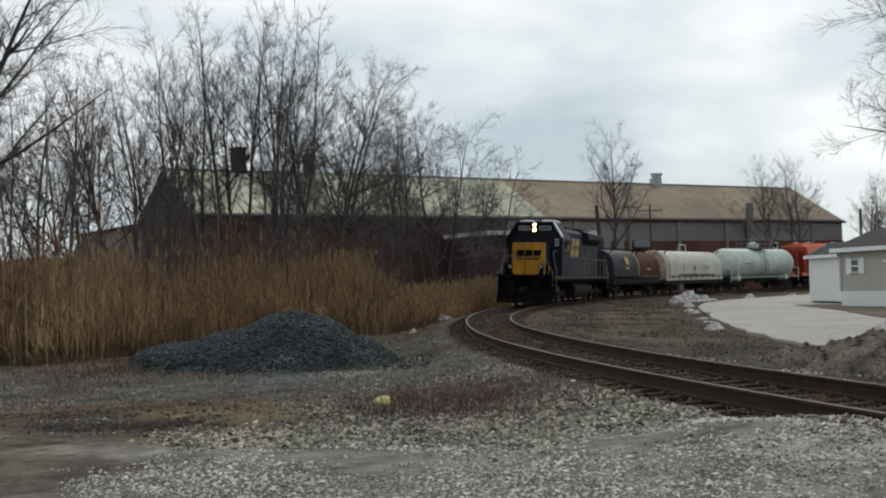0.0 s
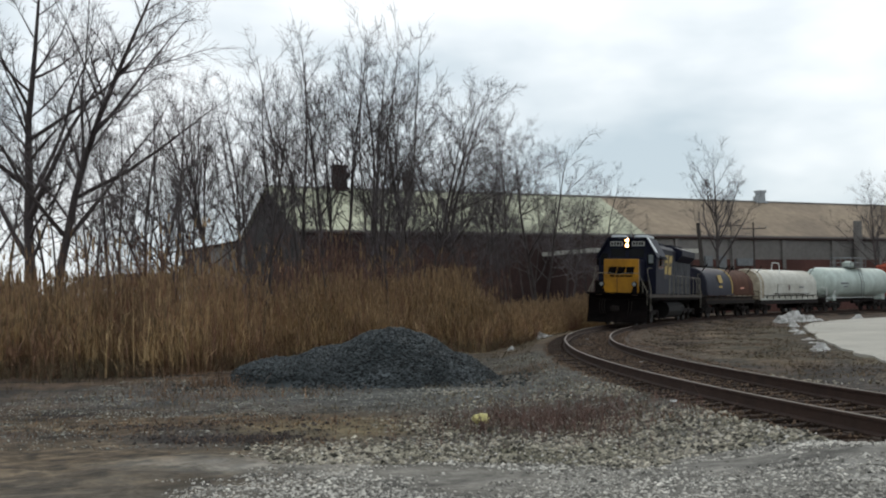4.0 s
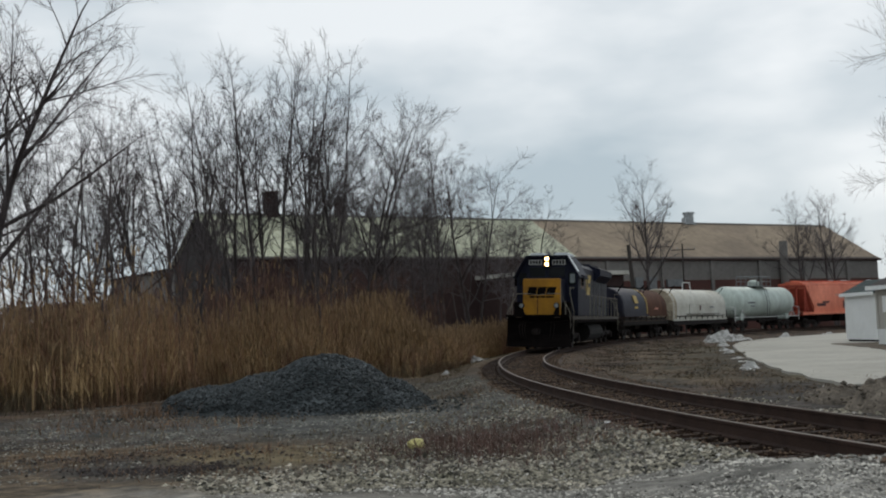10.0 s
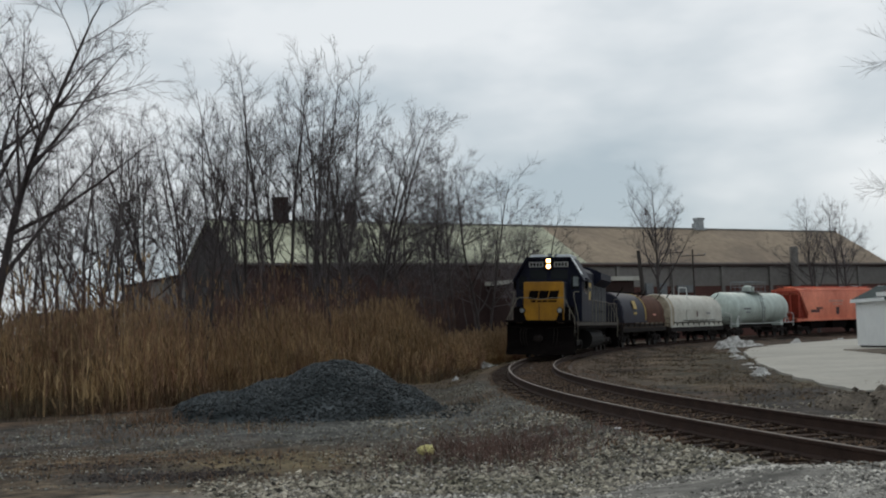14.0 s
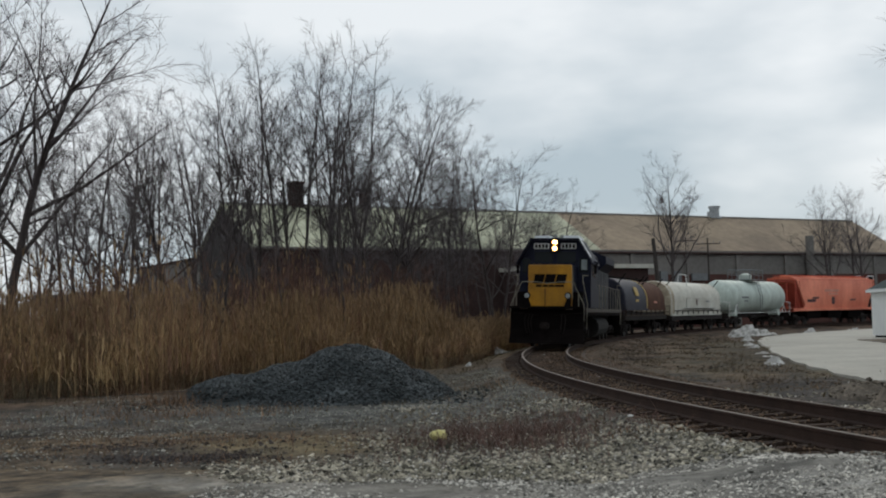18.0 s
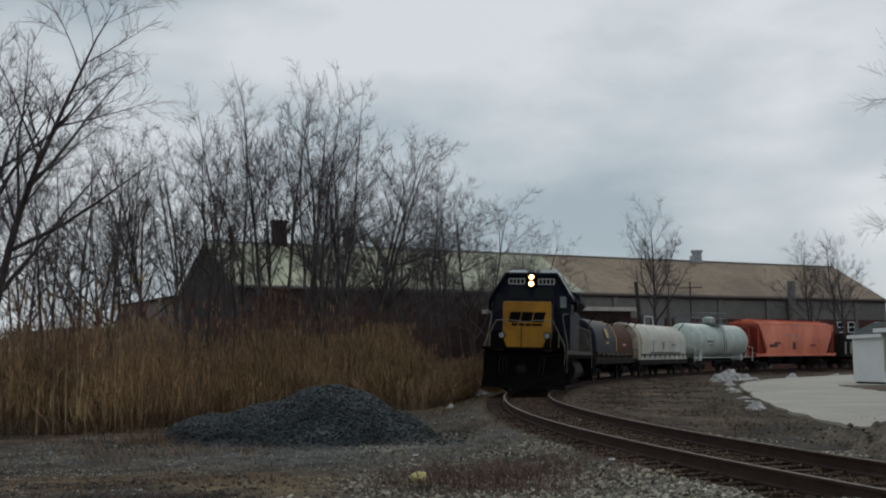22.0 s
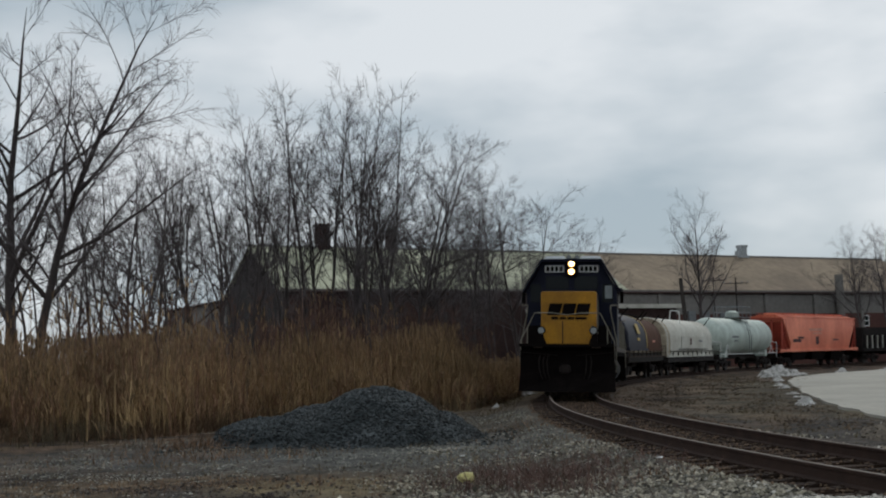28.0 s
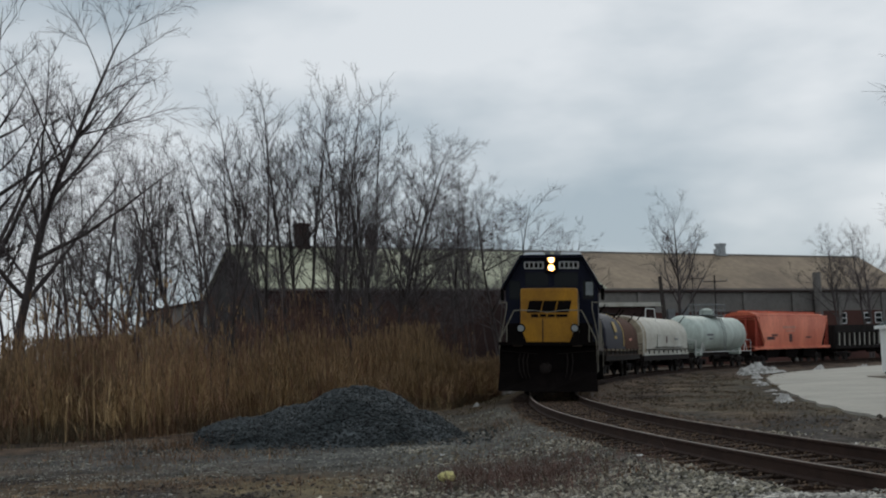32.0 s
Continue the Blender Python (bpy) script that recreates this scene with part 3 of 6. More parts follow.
    part("roof", Mesh().loft([[mill(S0 + a, 2 * HW + c, z) for a, c in ((0.0, 0.1), (30.4, 0.1), (30.4, 27.4), (0.0, 27.4))] for z in (9.0, 9.3)]), M["siding_dark"], w)

    a = thing("low_annex", "low dark annex with a snow-dusted flat roof", "building")
    part("wall", Mesh().loft([[mill(s, q, z) for s, q in ((-14.6, -9.6), (-0.9, -9.6), (-0.9, -0.6), (-14.6, -0.6))] for z in (-0.6, 6.5)]), M["siding_dark"], a)
    part("roof", Mesh().loft([[mill(s, q, z) for s, q in ((-15.0, -10.2), (-0.4, -10.2), (-0.4, -0.5), (-15.0, -0.5))] for z in (6.5, 6.95)]), M["coil_white"], a, "pale roof edge with thin snow")


build_mill()


# ---------------------------------------------------------------- trailer home, shed, drive
def build_trailer():
    c0, along = Vector((18.3, 56.0, 0)), Vector((0.289, -0.957, 0))
    away = Vector((0.957, 0.289, 0))

    def at(s, b, z):
        return c0 + along * s + away * b + Vector((0, 0, z))
    t = thing("mobile_home", "grey vinyl-sided mobile home with white skirting and dark shingle roof", "house")
    LN, W, E, R = 15.0, 4.3, 2.42, 3.35
    part("skirting", Mesh().loft([[at(s, b, z) for s, b in ((0, 0), (LN, 0), (LN, W), (0, W))] for z in (-0.5, 0.42)]), M["trim_white"], t, "white skirting panels")
    wall = part("wall", Mesh().loft([[at(s, b, z) for s, b in ((0.03, 0.03), (LN, 0.03), (LN, W), (0.03, W))] for z in (0.42, E)]), M["vinyl"], t)
    lap = Mesh().loft([[at(0.0, 0.008, 0), at(LN, 0.008, 0), at(LN, 0.03, 0.0), at(0.0, 0.03, 0.0)], [at(0.0, 0.02, 0.11), at(LN, 0.02, 0.11), at(LN, 0.03, 0.11), at(0.0, 0.03, 0.11)]]).data("siding_board", M["vinyl"])
    for i in range(17):
        part("siding_board", lap, None, t, m=Matrix.Translation((0, 0, 0.43 + i * 0.115)))
    roof = Mesh().loft([[at(s, -0.35, E), at(s, W / 2, R), at(s, W + 0.35, E), at(s, W + 0.35, E - 0.08), at(s, -0.35, E - 0.08)] for s in (-0.3, LN + 0.3)])
    part("roof", roof, M["shingle"], t, "dark shingle roof")
    part("fascia", Mesh().loft([[at(s, -0.37, z) for s in (-0.32, LN + 0.3)] + [at(s, -0.32, z) for s in (LN + 0.3, -0.32)] for z in (E - 0.17, E + 0.02)]), M["trim_white"], t, "white fascia board")
    part("gable_trim", Mesh().loft([[at(-0.06, b, z) for b, z in ((0.0, E - 0.1), (W / 2, R - 0.12), (W, E - 0.1))], [at(0.03, b, z) for b, z in ((0.0, E - 0.1), (W / 2, R - 0.12), (W, E - 0.1))]]), M["vinyl"], t)
    part("corner_post", Mesh().loft([[at(s, b, z) for s, b in ((-0.03, -0.05), (0.1, -0.05), (0.1, 0.02), (-0.03, 0.02))] for z in (0.42, E - 0.1)]), M["vinyl"], t)
    for s0, w, zb, zt in ((0.85, 0.62, 1.28, 1.88), (5.6, 1.0, 0.60, 2.1)):
        win = part("window", Mesh().loft([[at(s, b, z) for s, b in ((s0, -0.03), (s0 + w, -0.03), (s0 + w, 0.02), (s0, 0.02))] for z in (zb, zt)]), M["litglass"], t)
        fr = Mesh()
        for p, q in (((s0, zb), (s0 + w, zb)), ((s0, zt), (s0 + w, zt)), ((s0, zb), (s0, zt)), ((s0 + w, zb), (s0 + w, zt)), ((s0, (zb + zt) / 2), (s0 + w, (zb + zt) / 2))):
            fr.tube(at(p[0], -0.04, p[1]), at(q[0], -0.04, q[1]), 0.04, n=4)
        part("window_frame", fr, M["trim_white"], win, "white sash frame")
        for s in (s0 - 0.36, s0 + w + 0.05):
            part("shutter", Mesh().loft([[at(q, b, z) for q, b in ((s, -0.05), (s + 0.31, -0.05), (s + 0.31, -0.01), (s, -0.01))] for z in (zb - 0.08, zt + 0.08)]), M["trim_white"], t, "white window shutter")
    part("house_sign", Mesh().loft([[at(q, b, z) for q, b in ((3.2, -0.05), (3.55, -0.05), (3.55, -0.01), (3.2, -0.01))] for z in (1.72, 1.80)]), M["trim_white"], t, "small blank white plate")
    dish = thing("satellite_dish", "grey satellite dish and mast on the shingle roof", "satellite dish", Matrix.Translation(at(2.3, 1.4, 2.95)))
    part("mast", Mesh().tube((0, 0, -0.1), (0, 0, 0.55), 0.03).tube((-0.4, 0.05, -0.15), (-0.4, 0.05, 0.5), 0.02).tube((-0.4, 0.05, 0.2), (0, 0, 0.2), 0.015), M["metal_grey"], dish)
    part("reflector", Mesh().tube((0, -0.08, 0.6), (0.03, -0.02, 0.62), 0.16, 0.12, n=16), M["siding_dark"], dish)

    p0, along2 = Vector((20.3, 62.3, 0)), Vector((-0.134, 0.991, 0))
    away2 = Vector((0.991, 0.134, 0))

    def sh(s, b, z):
        return p0 + along2 * s + away2 * b + Vector((0, 0, z))
    s = thing("garden_shed", "white metal garden shed with teal shingle roof", "shed")
    part("wall", Mesh().loft([[sh(a, b, z) for a, b in ((0, 0), (3.7, 0), (3.7, 2.6), (0, 2.6))] for z in (-0.22, 2.3)]), M["trim_white"], s)
    for a in np.arange(0.3, 3.6, 0.42):
        part("wall_rib", Mesh().loft([[sh(q, b, z) for q, b in ((a, -0.008), (a + 0.04, -0.008), (a + 0.04, 0.0), (a, 0.0))] for z in (-0.2, 2.28)]), M["trim_white"], s)
    # black block under the floor stands in for the shadow beneath the shed
    part("underside_shade", Mesh().loft([[sh(a, b, z) for a, b in ((0.1, 0.1), (3.6, 0.1), (3.6, 2.5), (0.1, 2.5))] for z in (-0.48, -0.22)]), M["black"], s)
    part("roof", Mesh().loft([[sh(q, -0.2, 2.28), sh(q, 1.3, 3.0), sh(q, 2.8, 2.28), sh(q, 2.8, 2.2), sh(q, -0.2, 2.2)] for q in (-0.15, 3.85)]), M["shingle_teal"], s, "teal shingle roof")
    part("fascia", Mesh().loft([[sh(q, -0.23, z) for q in (-0.17, 3.87)] + [sh(q, -0.19, z) for q in (3.87, -0.17)] for z in (2.12, 2.3)]), M["trim_white"], s)

    edge = [(7.6, 25.6), (7.8, 28.7), (8.2, 33.0), (9.0, 39), (9.9, 45.5), (11.6, 55.5), (13.5, 65.6), (15.5, 73.6), (18.4, 80.5), (22.4, 87), (29.5, 97), (41, 103), (60, 100), (60, 62), (40, 44), (24, 31), (15, 26), (10.5, 25.2)]
    fine = []
    for (xa, ya), (xb, yb) in zip(edge, edge[1:] + edge[:1]):
        cut = max(1, int(math.hypot(xb - xa, yb - ya) / 0.35)) if min(xa, xb) < 20 else 1
        for i in range(cut):
            x, y = xa + (xb - xa) * i / cut, ya + (yb - ya) * i / cut
            fine.append((x + 0.20 * rough(x, y, 0.5) + 0.07 * rough(x, y, 2.3), y + 0.16 * rough(x, y + 9, 0.6)))
    top = [(x, y, -0.315) for x, y in fine]
    k = len(top)
    me = raw("road", top + [(x, y, -0.6) for x, y, z in top], [tuple(range(k))] + [(i, i + k, (i + 1) % k + k, (i + 1) % k) for i in range(k)], M["concrete"])
    tagged(new("road", me), "pale worn concrete drive curving past the homes", "road", kind="structure")
    side = [(17.4, 60.5), (17.0, 56), (16.7, 53), (15.6, 46.5), (14.4, 39.7), (13.5, 34.5), (12.9, 30.5)]
    pad = []
    for (xa, ya), (xb, yb) in zip(side, side[1:]):
        for i in range(12):
            x, y = xa + (xb - xa) * i / 12, ya + (yb - ya) * i / 12
            pad.append((x + 0.18 * rough(x, y, 0.6) + 0.06 * rough(x, y, 2.5), y))
    pad += [(22, 30), (34, 42), (30, 56)]
    k = len(pad)
    me = raw("yard_pad", [(x, y, -0.285) for x, y in pad] + [(x, y, -0.5) for x, y in pad], [tuple(range(k))] + [(i, i + k, (i + 1) % k + k, (i + 1) % k) for i in range(k)], M["yard"])
    tagged(new("yard_strip", me), "strip of bare dirt and dead grass along the mobile home", "ground", kind="structure")


build_trailer()
# ---------------------------------------------------------------- the train
def at_s(t):
    """How far the loco's nose is along the line."""
    T = [0, 2, 4, 6.5, 9, 11.5, 14, 16.5, 19, 21.5, 24, 25.5, 27.5, 28.5, 29.5, 30.5, 32]
    S = [32.95, 31.70, 30.28, 28.25, 26.42, 24.3, 21.95, 19.5, 16.8, 14.0, 11.2, 9.65, 8.02, 7.4, 6.95, 6.68, 6.58]
    return float(np.interp(t, T, S))


def ride(t, behind, half):
    """The pose of a car whose middle is so far behind the nose, with its trucks half a wheelbase fore and aft."""
    a, b = on_track(at_s(t) + behind - half), on_track(at_s(t) + behind + half)
    f, c = a - b, (a + b) / 2
    return Matrix.Translation(c) @ Matrix.Rotation(math.atan2(-f.x, f.y), 4, "Z") @ Matrix.Rotation(-cant(at_s(t) + behind), 4, "Y")


TRAIN = []


def car(name, label, category, behind, half):
    ob = thing(name, label, category, ride(0, behind, half))
    TRAIN.append((ob, behind, half))
    return ob


def truck_parts(parent, y, axles, span, r=0.46):
    truck = Mesh()
    for s in (-1, 1):
        truck.box((s * 1.02, y, 0.62), (0.14, span + 1.0, 0.26), bevel=0.04)
        for k in range(axles):
            q = y - span / 2 + span * k / (axles - 1)
            truck.box((s * 1.08, q, 0.5), (0.16, 0.34, 0.36), bevel=0.03)
        truck.box((s * 1.06, y, 0.5), (0.12, 0.6, 0.36), bevel=0.03)
    truck.box((0, y, 0.65), (2.1, 0.5, 0.3))
    tr = part("truck", truck, M["truck"], parent, "grimy cast steel truck")
    for k in range(axles):
        q = y - span / 2 + span * k / (axles - 1)
        w = Mesh().tube((-0.8, q, r), (0.8, q, r), 0.09, n=8)
        for s in (-1, 1):
            w.tube((s * 0.685, q, r), (s * 0.80, q, r), r, n=24).tube((s * 0.66, q, r), (s * 0.69, q, r), r + 0.028, n=24)
        part("wheelset", w, M["wheel"], tr)


def build_loco():
    # nose face at y 8.94, couplers at 10.49
    o = car("locomotive", "dark blue freight locomotive with yellow nose and lit headlamp", "locomotive", 8.94, 6.63)
    part("underframe", Mesh().box((0, 0, 1.45), (3.0, 19.4, 0.34), bevel=0.03).box((0, 0, 1.2), (1.6, 19.0, 0.3)), M["black"], o)
    for x in (-1.53, 1.53):
        part("side_sill", Mesh().box((x, 0, 1.52), (0.05, 18.6, 0.16)), M["sill"], o, "pale worn side sill")
    tank = Mesh().prism([(-1.05, 0.27), (-1.30, 0.42), (-1.42, 0.65), (-1.42, 0.88), (-1.30, 1.10), (-1.05, 1.22), (1.05, 1.22), (1.30, 1.10), (1.42, 0.88), (1.42, 0.65), (1.30, 0.42), (1.05, 0.27)], "y", -2.6, 2.6)
    part("fuel_tank", tank, M["tank_grime"], o, "grimy grey fuel tank")
    for y in (6.63, -6.63):
        truck_parts(o, y, 3, 4.1, 0.51)
    # pilot and plow
    for s in (1, -1):
        pilot = Mesh().box((0, s * 9.72, 1.02), (3.0, 0.12, 0.9)).box((0, s * 9.9, 1.62), (3.0, 0.5, 0.10))
        part("pilot", pilot, M["black"], o)
        plow = Mesh().loft([[(-1.5, s * 9.8, 0.75), (0, s * 9.85, 0.75), (1.5, s * 9.8, 0.75), (1.5, s * 9.7, 0.75), (-1.5, s * 9.7, 0.75)],
                            [(-1.55, s * 9.9, 0.15), (0, s * 10.25, 0.15), (1.55, s * 9.9, 0.15), (1.5, s * 9.7, 0.15), (-1.5, s * 9.7, 0.15)]])
        part("snow_plow", plow, M["black"], o)
        part("coupler", Mesh().box((0, s * 10.1, 0.87), (0.22, 0.7, 0.22), bevel=0.03).box((0.03, s * 10.45, 0.87), (0.34, 0.24, 0.3), bevel=0.06), M["truck"], o)
        for x in (-1.3, 1.3):
            steps = Mesh()
            for z in (0.45, 0.8, 1.15):
                steps.box((x, s * 9.35, z), (0.42, 0.5, 0.04))
            steps.box((x, s * 9.1, 0.9), (0.42, 0.03, 1.1))
            part("steps", steps, M["black"], o)
        for x in (-0.75, -0.6, 0.6, 0.72, 0.85):
            part("air_hose", Mesh().line([(x, s * 9.8, 1.3), (x * 1.05, s * 9.98, 1.1), (x, s * 10.02, 0.75), (x * 0.9, s * 9.96, 0.55)], 0.022), M["truck"], o)
        for x in (-1, 1):
            part("cut_lever", Mesh().line([(x * 1.45, s * 9.9, 1.40), (x * 0.3, s * 9.92, 1.30)], 0.012), M["truck"], o)
            part("connection_box", Mesh().box((x * 0.92, s * 9.92, 1.56), (0.30, 0.08, 0.06)), M["rail_head"], o, "worn connection box on the platform edge")
    # short hood
    nose = [(-0.915, 1.63), (-0.915, 3.33), (-0.895, 3.38), (-0.85, 3.40), (0.85, 3.40), (0.895, 3.38), (0.915, 3.33), (0.915, 1.63)]
    hood = Mesh().prism(nose, "y", 7.3, 8.86)
    part("nose_body", hood, M["loco_blue"], o, "dark blue short hood")
    face = Mesh().loft([[(x, 8.86, z) for x, z in nose], [(x * 0.985, 8.94, 1.63 + (z - 1.63) * 0.992) for x, z in nose]])
    front = part("nose_front", face, M["loco_yellow"], o, "bright yellow nose front")
    part("door_seam", Mesh().box((0.2, 8.945, 2.05), (0.03, 0.012, 0.75)), M["loco_blue"], front)
    # emblem: three plain slanted blocks over a short bar row
    em = Mesh()
    for x, w in ((0.46, 0.42), (0.0, 0.42), (-0.46, 0.42)):
        em.loft([[(x - w / 2 + 0.04, y, 2.62), (x + w / 2 + 0.04, y, 2.62), (x + w / 2 - 0.05, y, 3.00), (x - w / 2 - 0.05, y, 3.00)] for y in (8.943, 8.957)])
    for x, w in ((0.46, 0.22), (0.19, 0.20), (-0.07, 0.22), (-0.40, 0.36)):
        em.box((x, 8.95, 2.52), (w, 0.014, 0.085))
    part("emblem", em, M["black"], front, "dark blue block emblem")
    part("grab_iron", Mesh().line([(-0.75, 8.99, 2.28), (-0.75, 8.99, 1.9)], 0.015).line([(-0.94, 8.9, 2.0), (-0.94, 8.9, 3.1)], 0.015), M["handrail"], front)
    # cab
    cs = [(-1.53, 1.63), (-1.53, 3.55), (-0.96, 4.52), (0.96, 4.52), (1.53, 3.55), (1.53, 1.63)]
    cab = part("cab", Mesh().prism(cs, "y", 4.75, 7.36), M["loco_blue"], o, "dark blue cab")
    roof = Mesh().prism([(-1.66, 3.50), (-1.02, 4.58), (1.02, 4.58), (1.66, 3.50), (1.62, 3.46), (1.0, 4.50), (-1.0, 4.50), (-1.62, 3.46)], "y", 4.55, 7.62)
    part("cab_roof", roof, M["loco_blue"], cab, "sloped dark cab roof")
    for x in (-0.62, 0.62):
        part("roof_unit", Mesh().box((x, 5.9, 4.66), (0.72, 1.9, 0.16), bevel=0.05), M["frost"], cab, "pale roof cover on the cab")
    part("roof_edge", Mesh().loft([[(-1.04, y, 4.57), (-1.50, y, 3.80), (-1.49, y, 3.83), (-1.02, y, 4.595)] for y in (6.75, 7.35)]), M["frost"], cab, "frosted sloping roof edge")
    for x in (-1.22, 1.22):
        part("front_window", Mesh().box((x, 7.365, 3.42), (0.36, 0.02, 0.62), bevel=0.008), M["cabglass"], cab)
        # pale pane imitates sky light showing through the cab on this side
        if x < 0:
            part("daylight_pane", Mesh().box((x - 0.03, 7.378, 3.46), (0.24, 0.012, 0.44), bevel=0.005), M["litglass"], cab, "pale pane added for daylight seen through the cab")
        part("number_board", Mesh().box((-0.58 if x < 0 else 0.58, 7.40, 4.25), (0.66, 0.06, 0.24), bevel=0.02), M["white_paint"], cab, "white lit number board with dark bars")
        bars = Mesh()
        for k in range(4):
            bars.box(((-0.58 if x < 0 else 0.58) + (k - 1.5) * 0.150, 7.433, 4.25), (0.105, 0.008, 0.165))
        part("board_bars", bars, M["black"], cab)
        part("windshield", Mesh().box((x * 0.40, 7.365, 3.78), (0.78, 0.02, 0.46), bevel=0.008), M["glass"], cab)
        part("side_window", Mesh().box((1.535 if x > 0 else -1.535, 6.0, 3.25), (0.02, 1.5, 0.6), bevel=0.008), M["glass"], cab)
        part("arm_rest", Mesh().box((1.6 if x > 0 else -1.6, 6.0, 3.6), (0.2, 1.7, 0.05)), M["loco_blue"], cab)
        part("mirror", Mesh().box((1.68 if x > 0 else -1.68, 6.9, 3.3), (0.12, 0.04, 0.4), bevel=0.01), M["black"], cab)
    lamp = part("headlamp", Mesh().box((0, 7.38, 4.29), (0.40, 0.08, 0.64), bevel=0.03), M["black"], cab)
    for z in (4.155, 4.425):
        ring = [(0.135, 7.42), (0.135, 7.60), (0.120, 7.60), (0.120, 7.42)]
        part("rim", smooth(Mesh().loft([[(r * math.cos(a), y, z + r * math.sin(a)) for a in np.linspace(0, 2 * math.pi, 24, endpoint=False)] for r, y in ring + ring[:1]], caps=False).data("rim", M["black"])), None, lamp, "black headlamp rim")
        # self-glowing bowl widens the lamp as its glare would
        bowl = [(0.119, 7.49), (0.10, 7.455), (0.075, 7.435)]
        part("reflector", smooth(Mesh().loft([[(r * math.cos(a), y, z + r * math.sin(a)) for a in np.linspace(0, 2 * math.pi, 24, endpoint=False)] for r, y in bowl], caps=False).data("reflector", M["bowl"])), None, lamp, "bowl with its own warm glow, added for the lamp's glare")
        part("lens", Mesh().tube((0, 7.425, z), (0, 7.45, z), 0.070, n=20), M["lamp"], lamp, "lit headlamp lens")
    part("horn", Mesh().tube((0.2, 5.3, 4.74), (0.2, 5.8, 4.76), 0.04, 0.1).tube((-0.1, 5.3, 4.74), (-0.1, 5.8, 4.76), 0.04, 0.09), M["metal_grey"], cab)
    # long hood
    hs = [(-0.86, 1.63), (-0.86, 4.2), (-0.62, 4.42), (0.62, 4.42), (0.86, 4.2), (0.86, 1.63)]
    hood = part("long_hood", Mesh().prism(hs, "y", -8.9, 4.75), M["loco_blue"], o, "dark blue engine hood")
    for s in (-1, 1):
        for k, y in enumerate(np.arange(-8.2, 4.4, 0.72)):
            part("hood_door", Mesh().box((s * 0.872, y, 2.16), (0.03, 0.64, 0.98), bevel=0.008), M["loco_grey"], hood, "weathered grey hood door")
            part("door_latch", Mesh().box((s * 0.89, y + 0.24, 2.2), (0.02, 0.05, 0.14)), M["black"], hood)
            if y < -1.7:
                part("upper_door", Mesh().box((s * 0.872, y, 3.14), (0.03, 0.60, 0.84), bevel=0.008), M["loco_grey"], hood, "weathered grey hood door")
        for k, y in enumerate((1.95, 0.50, -0.95)):
            lean = 0.24
            em = Mesh().loft([[(x, y - 0.52 * s - lean * s, 2.78), (x, y + 0.52 * s - lean * s, 2.78), (x, y + 0.52 * s + lean * s, 3.88), (x, y - 0.52 * s + lean * s, 3.88)] for x in (s * 0.868, s * 0.885)])
            mark = part("side_emblem", em, M["stripe"], hood, "faded yellow slanted emblem block")
            part("emblem_gap", Mesh().box((s * 0.888, y, 3.33), (0.008, 0.62, 0.22)), M["loco_blue"], mark)
        part("air_intake", Mesh().box((s * 0.95, 4.3, 3.95), (0.2, 0.8, 0.5), bevel=0.03), M["black"], hood)
    for y in (-6.9, -5.3, -3.7):
        part("fan_housing", Mesh().tube((0, y, 4.4), (0, y, 4.62), 0.62, n=20), M["loco_blue"], hood)
    part("exhaust_stack", Mesh().box((0, -0.6, 4.5), (0.9, 1.6, 0.22), bevel=0.05), M["loco_blue"], hood)
    part("blower_cover", Mesh().tube((0, 1.6, 4.4), (0, 1.6, 4.6), 0.5, n=20), M["loco_blue"], hood)
    part("radiator_flare", Mesh().prism([(-0.88, 3.6), (-1.25, 3.95), (-1.25, 4.3), (-0.7, 4.5), (0.7, 4.5), (1.25, 4.3), (1.25, 3.95), (0.88, 3.6)], "y", -8.3, -3.0), M["loco_blue"], hood)
    for s in (-1, 1):
        part("battery_box", Mesh().box((s * 1.2, 4.0, 2.05), (0.6, 1.5, 0.85), bevel=0.03), M["loco_blue"], o)
    # handrails
    for s in (-1, 1):
        for k, y in enumerate(np.arange(-9.2, 4.4, 1.5)):
            part("stanchion", Mesh().tube((s * 1.47, y, 1.6), (s * 1.47, y, 2.68), 0.020, n=6), M["handrail"], o)
        part("side_handrail", Mesh().line([(s * 1.47, -9.4, 1.7), (s * 1.47, -9.2, 2.68), (s * 1.47, 4.3, 2.68), (s * 1.47, 4.55, 1.9)], 0.018), M["rail_head"], o)
        for e in (1, -1):
            part("corner_handrail", Mesh().line([(s * 1.50, e * 9.72, 1.05), (s * 1.50, e * 9.72, 1.75), (s * 1.05, e * 9.72, 2.66), (s * 0.45, e * 9.72, 2.66)], 0.017)
                 .line([(s * 1.28, e * 9.72, 1.62), (s * 1.28, e * 9.72, 2.2)], 0.018), M["handrail"], o, "pale corner handrail")
            part("step_handrail", Mesh().line([(s * 1.53, e * 8.9, 0.75), (s * 1.55, e * 8.9, 1.8), (s * 1.36, e * 8.9, 2.75), (s * 1.36, e * 8.8, 2.95), (s * 1.56, e * 8.75, 2.95)], 0.016), M["handrail"], o)
        part("end_handrail", Mesh().line([(0.45 * s, 9.72, 2.66), (0, 9.72, 2.6)], 0.014), M["handrail"], o)
        bracket = part("ditch_lamp", Mesh().tube((s * 0.84, 9.6, 2.10), (s * 0.84, 9.72, 2.10), 0.14, n=18).prism([(s * 0.66, 1.64), (s * 0.76, 1.90), (s * 0.80, 2.06), (s * 0.96, 2.06), (s * 0.96, 1.64)], "y", 9.54, 9.66), M["black"], o)
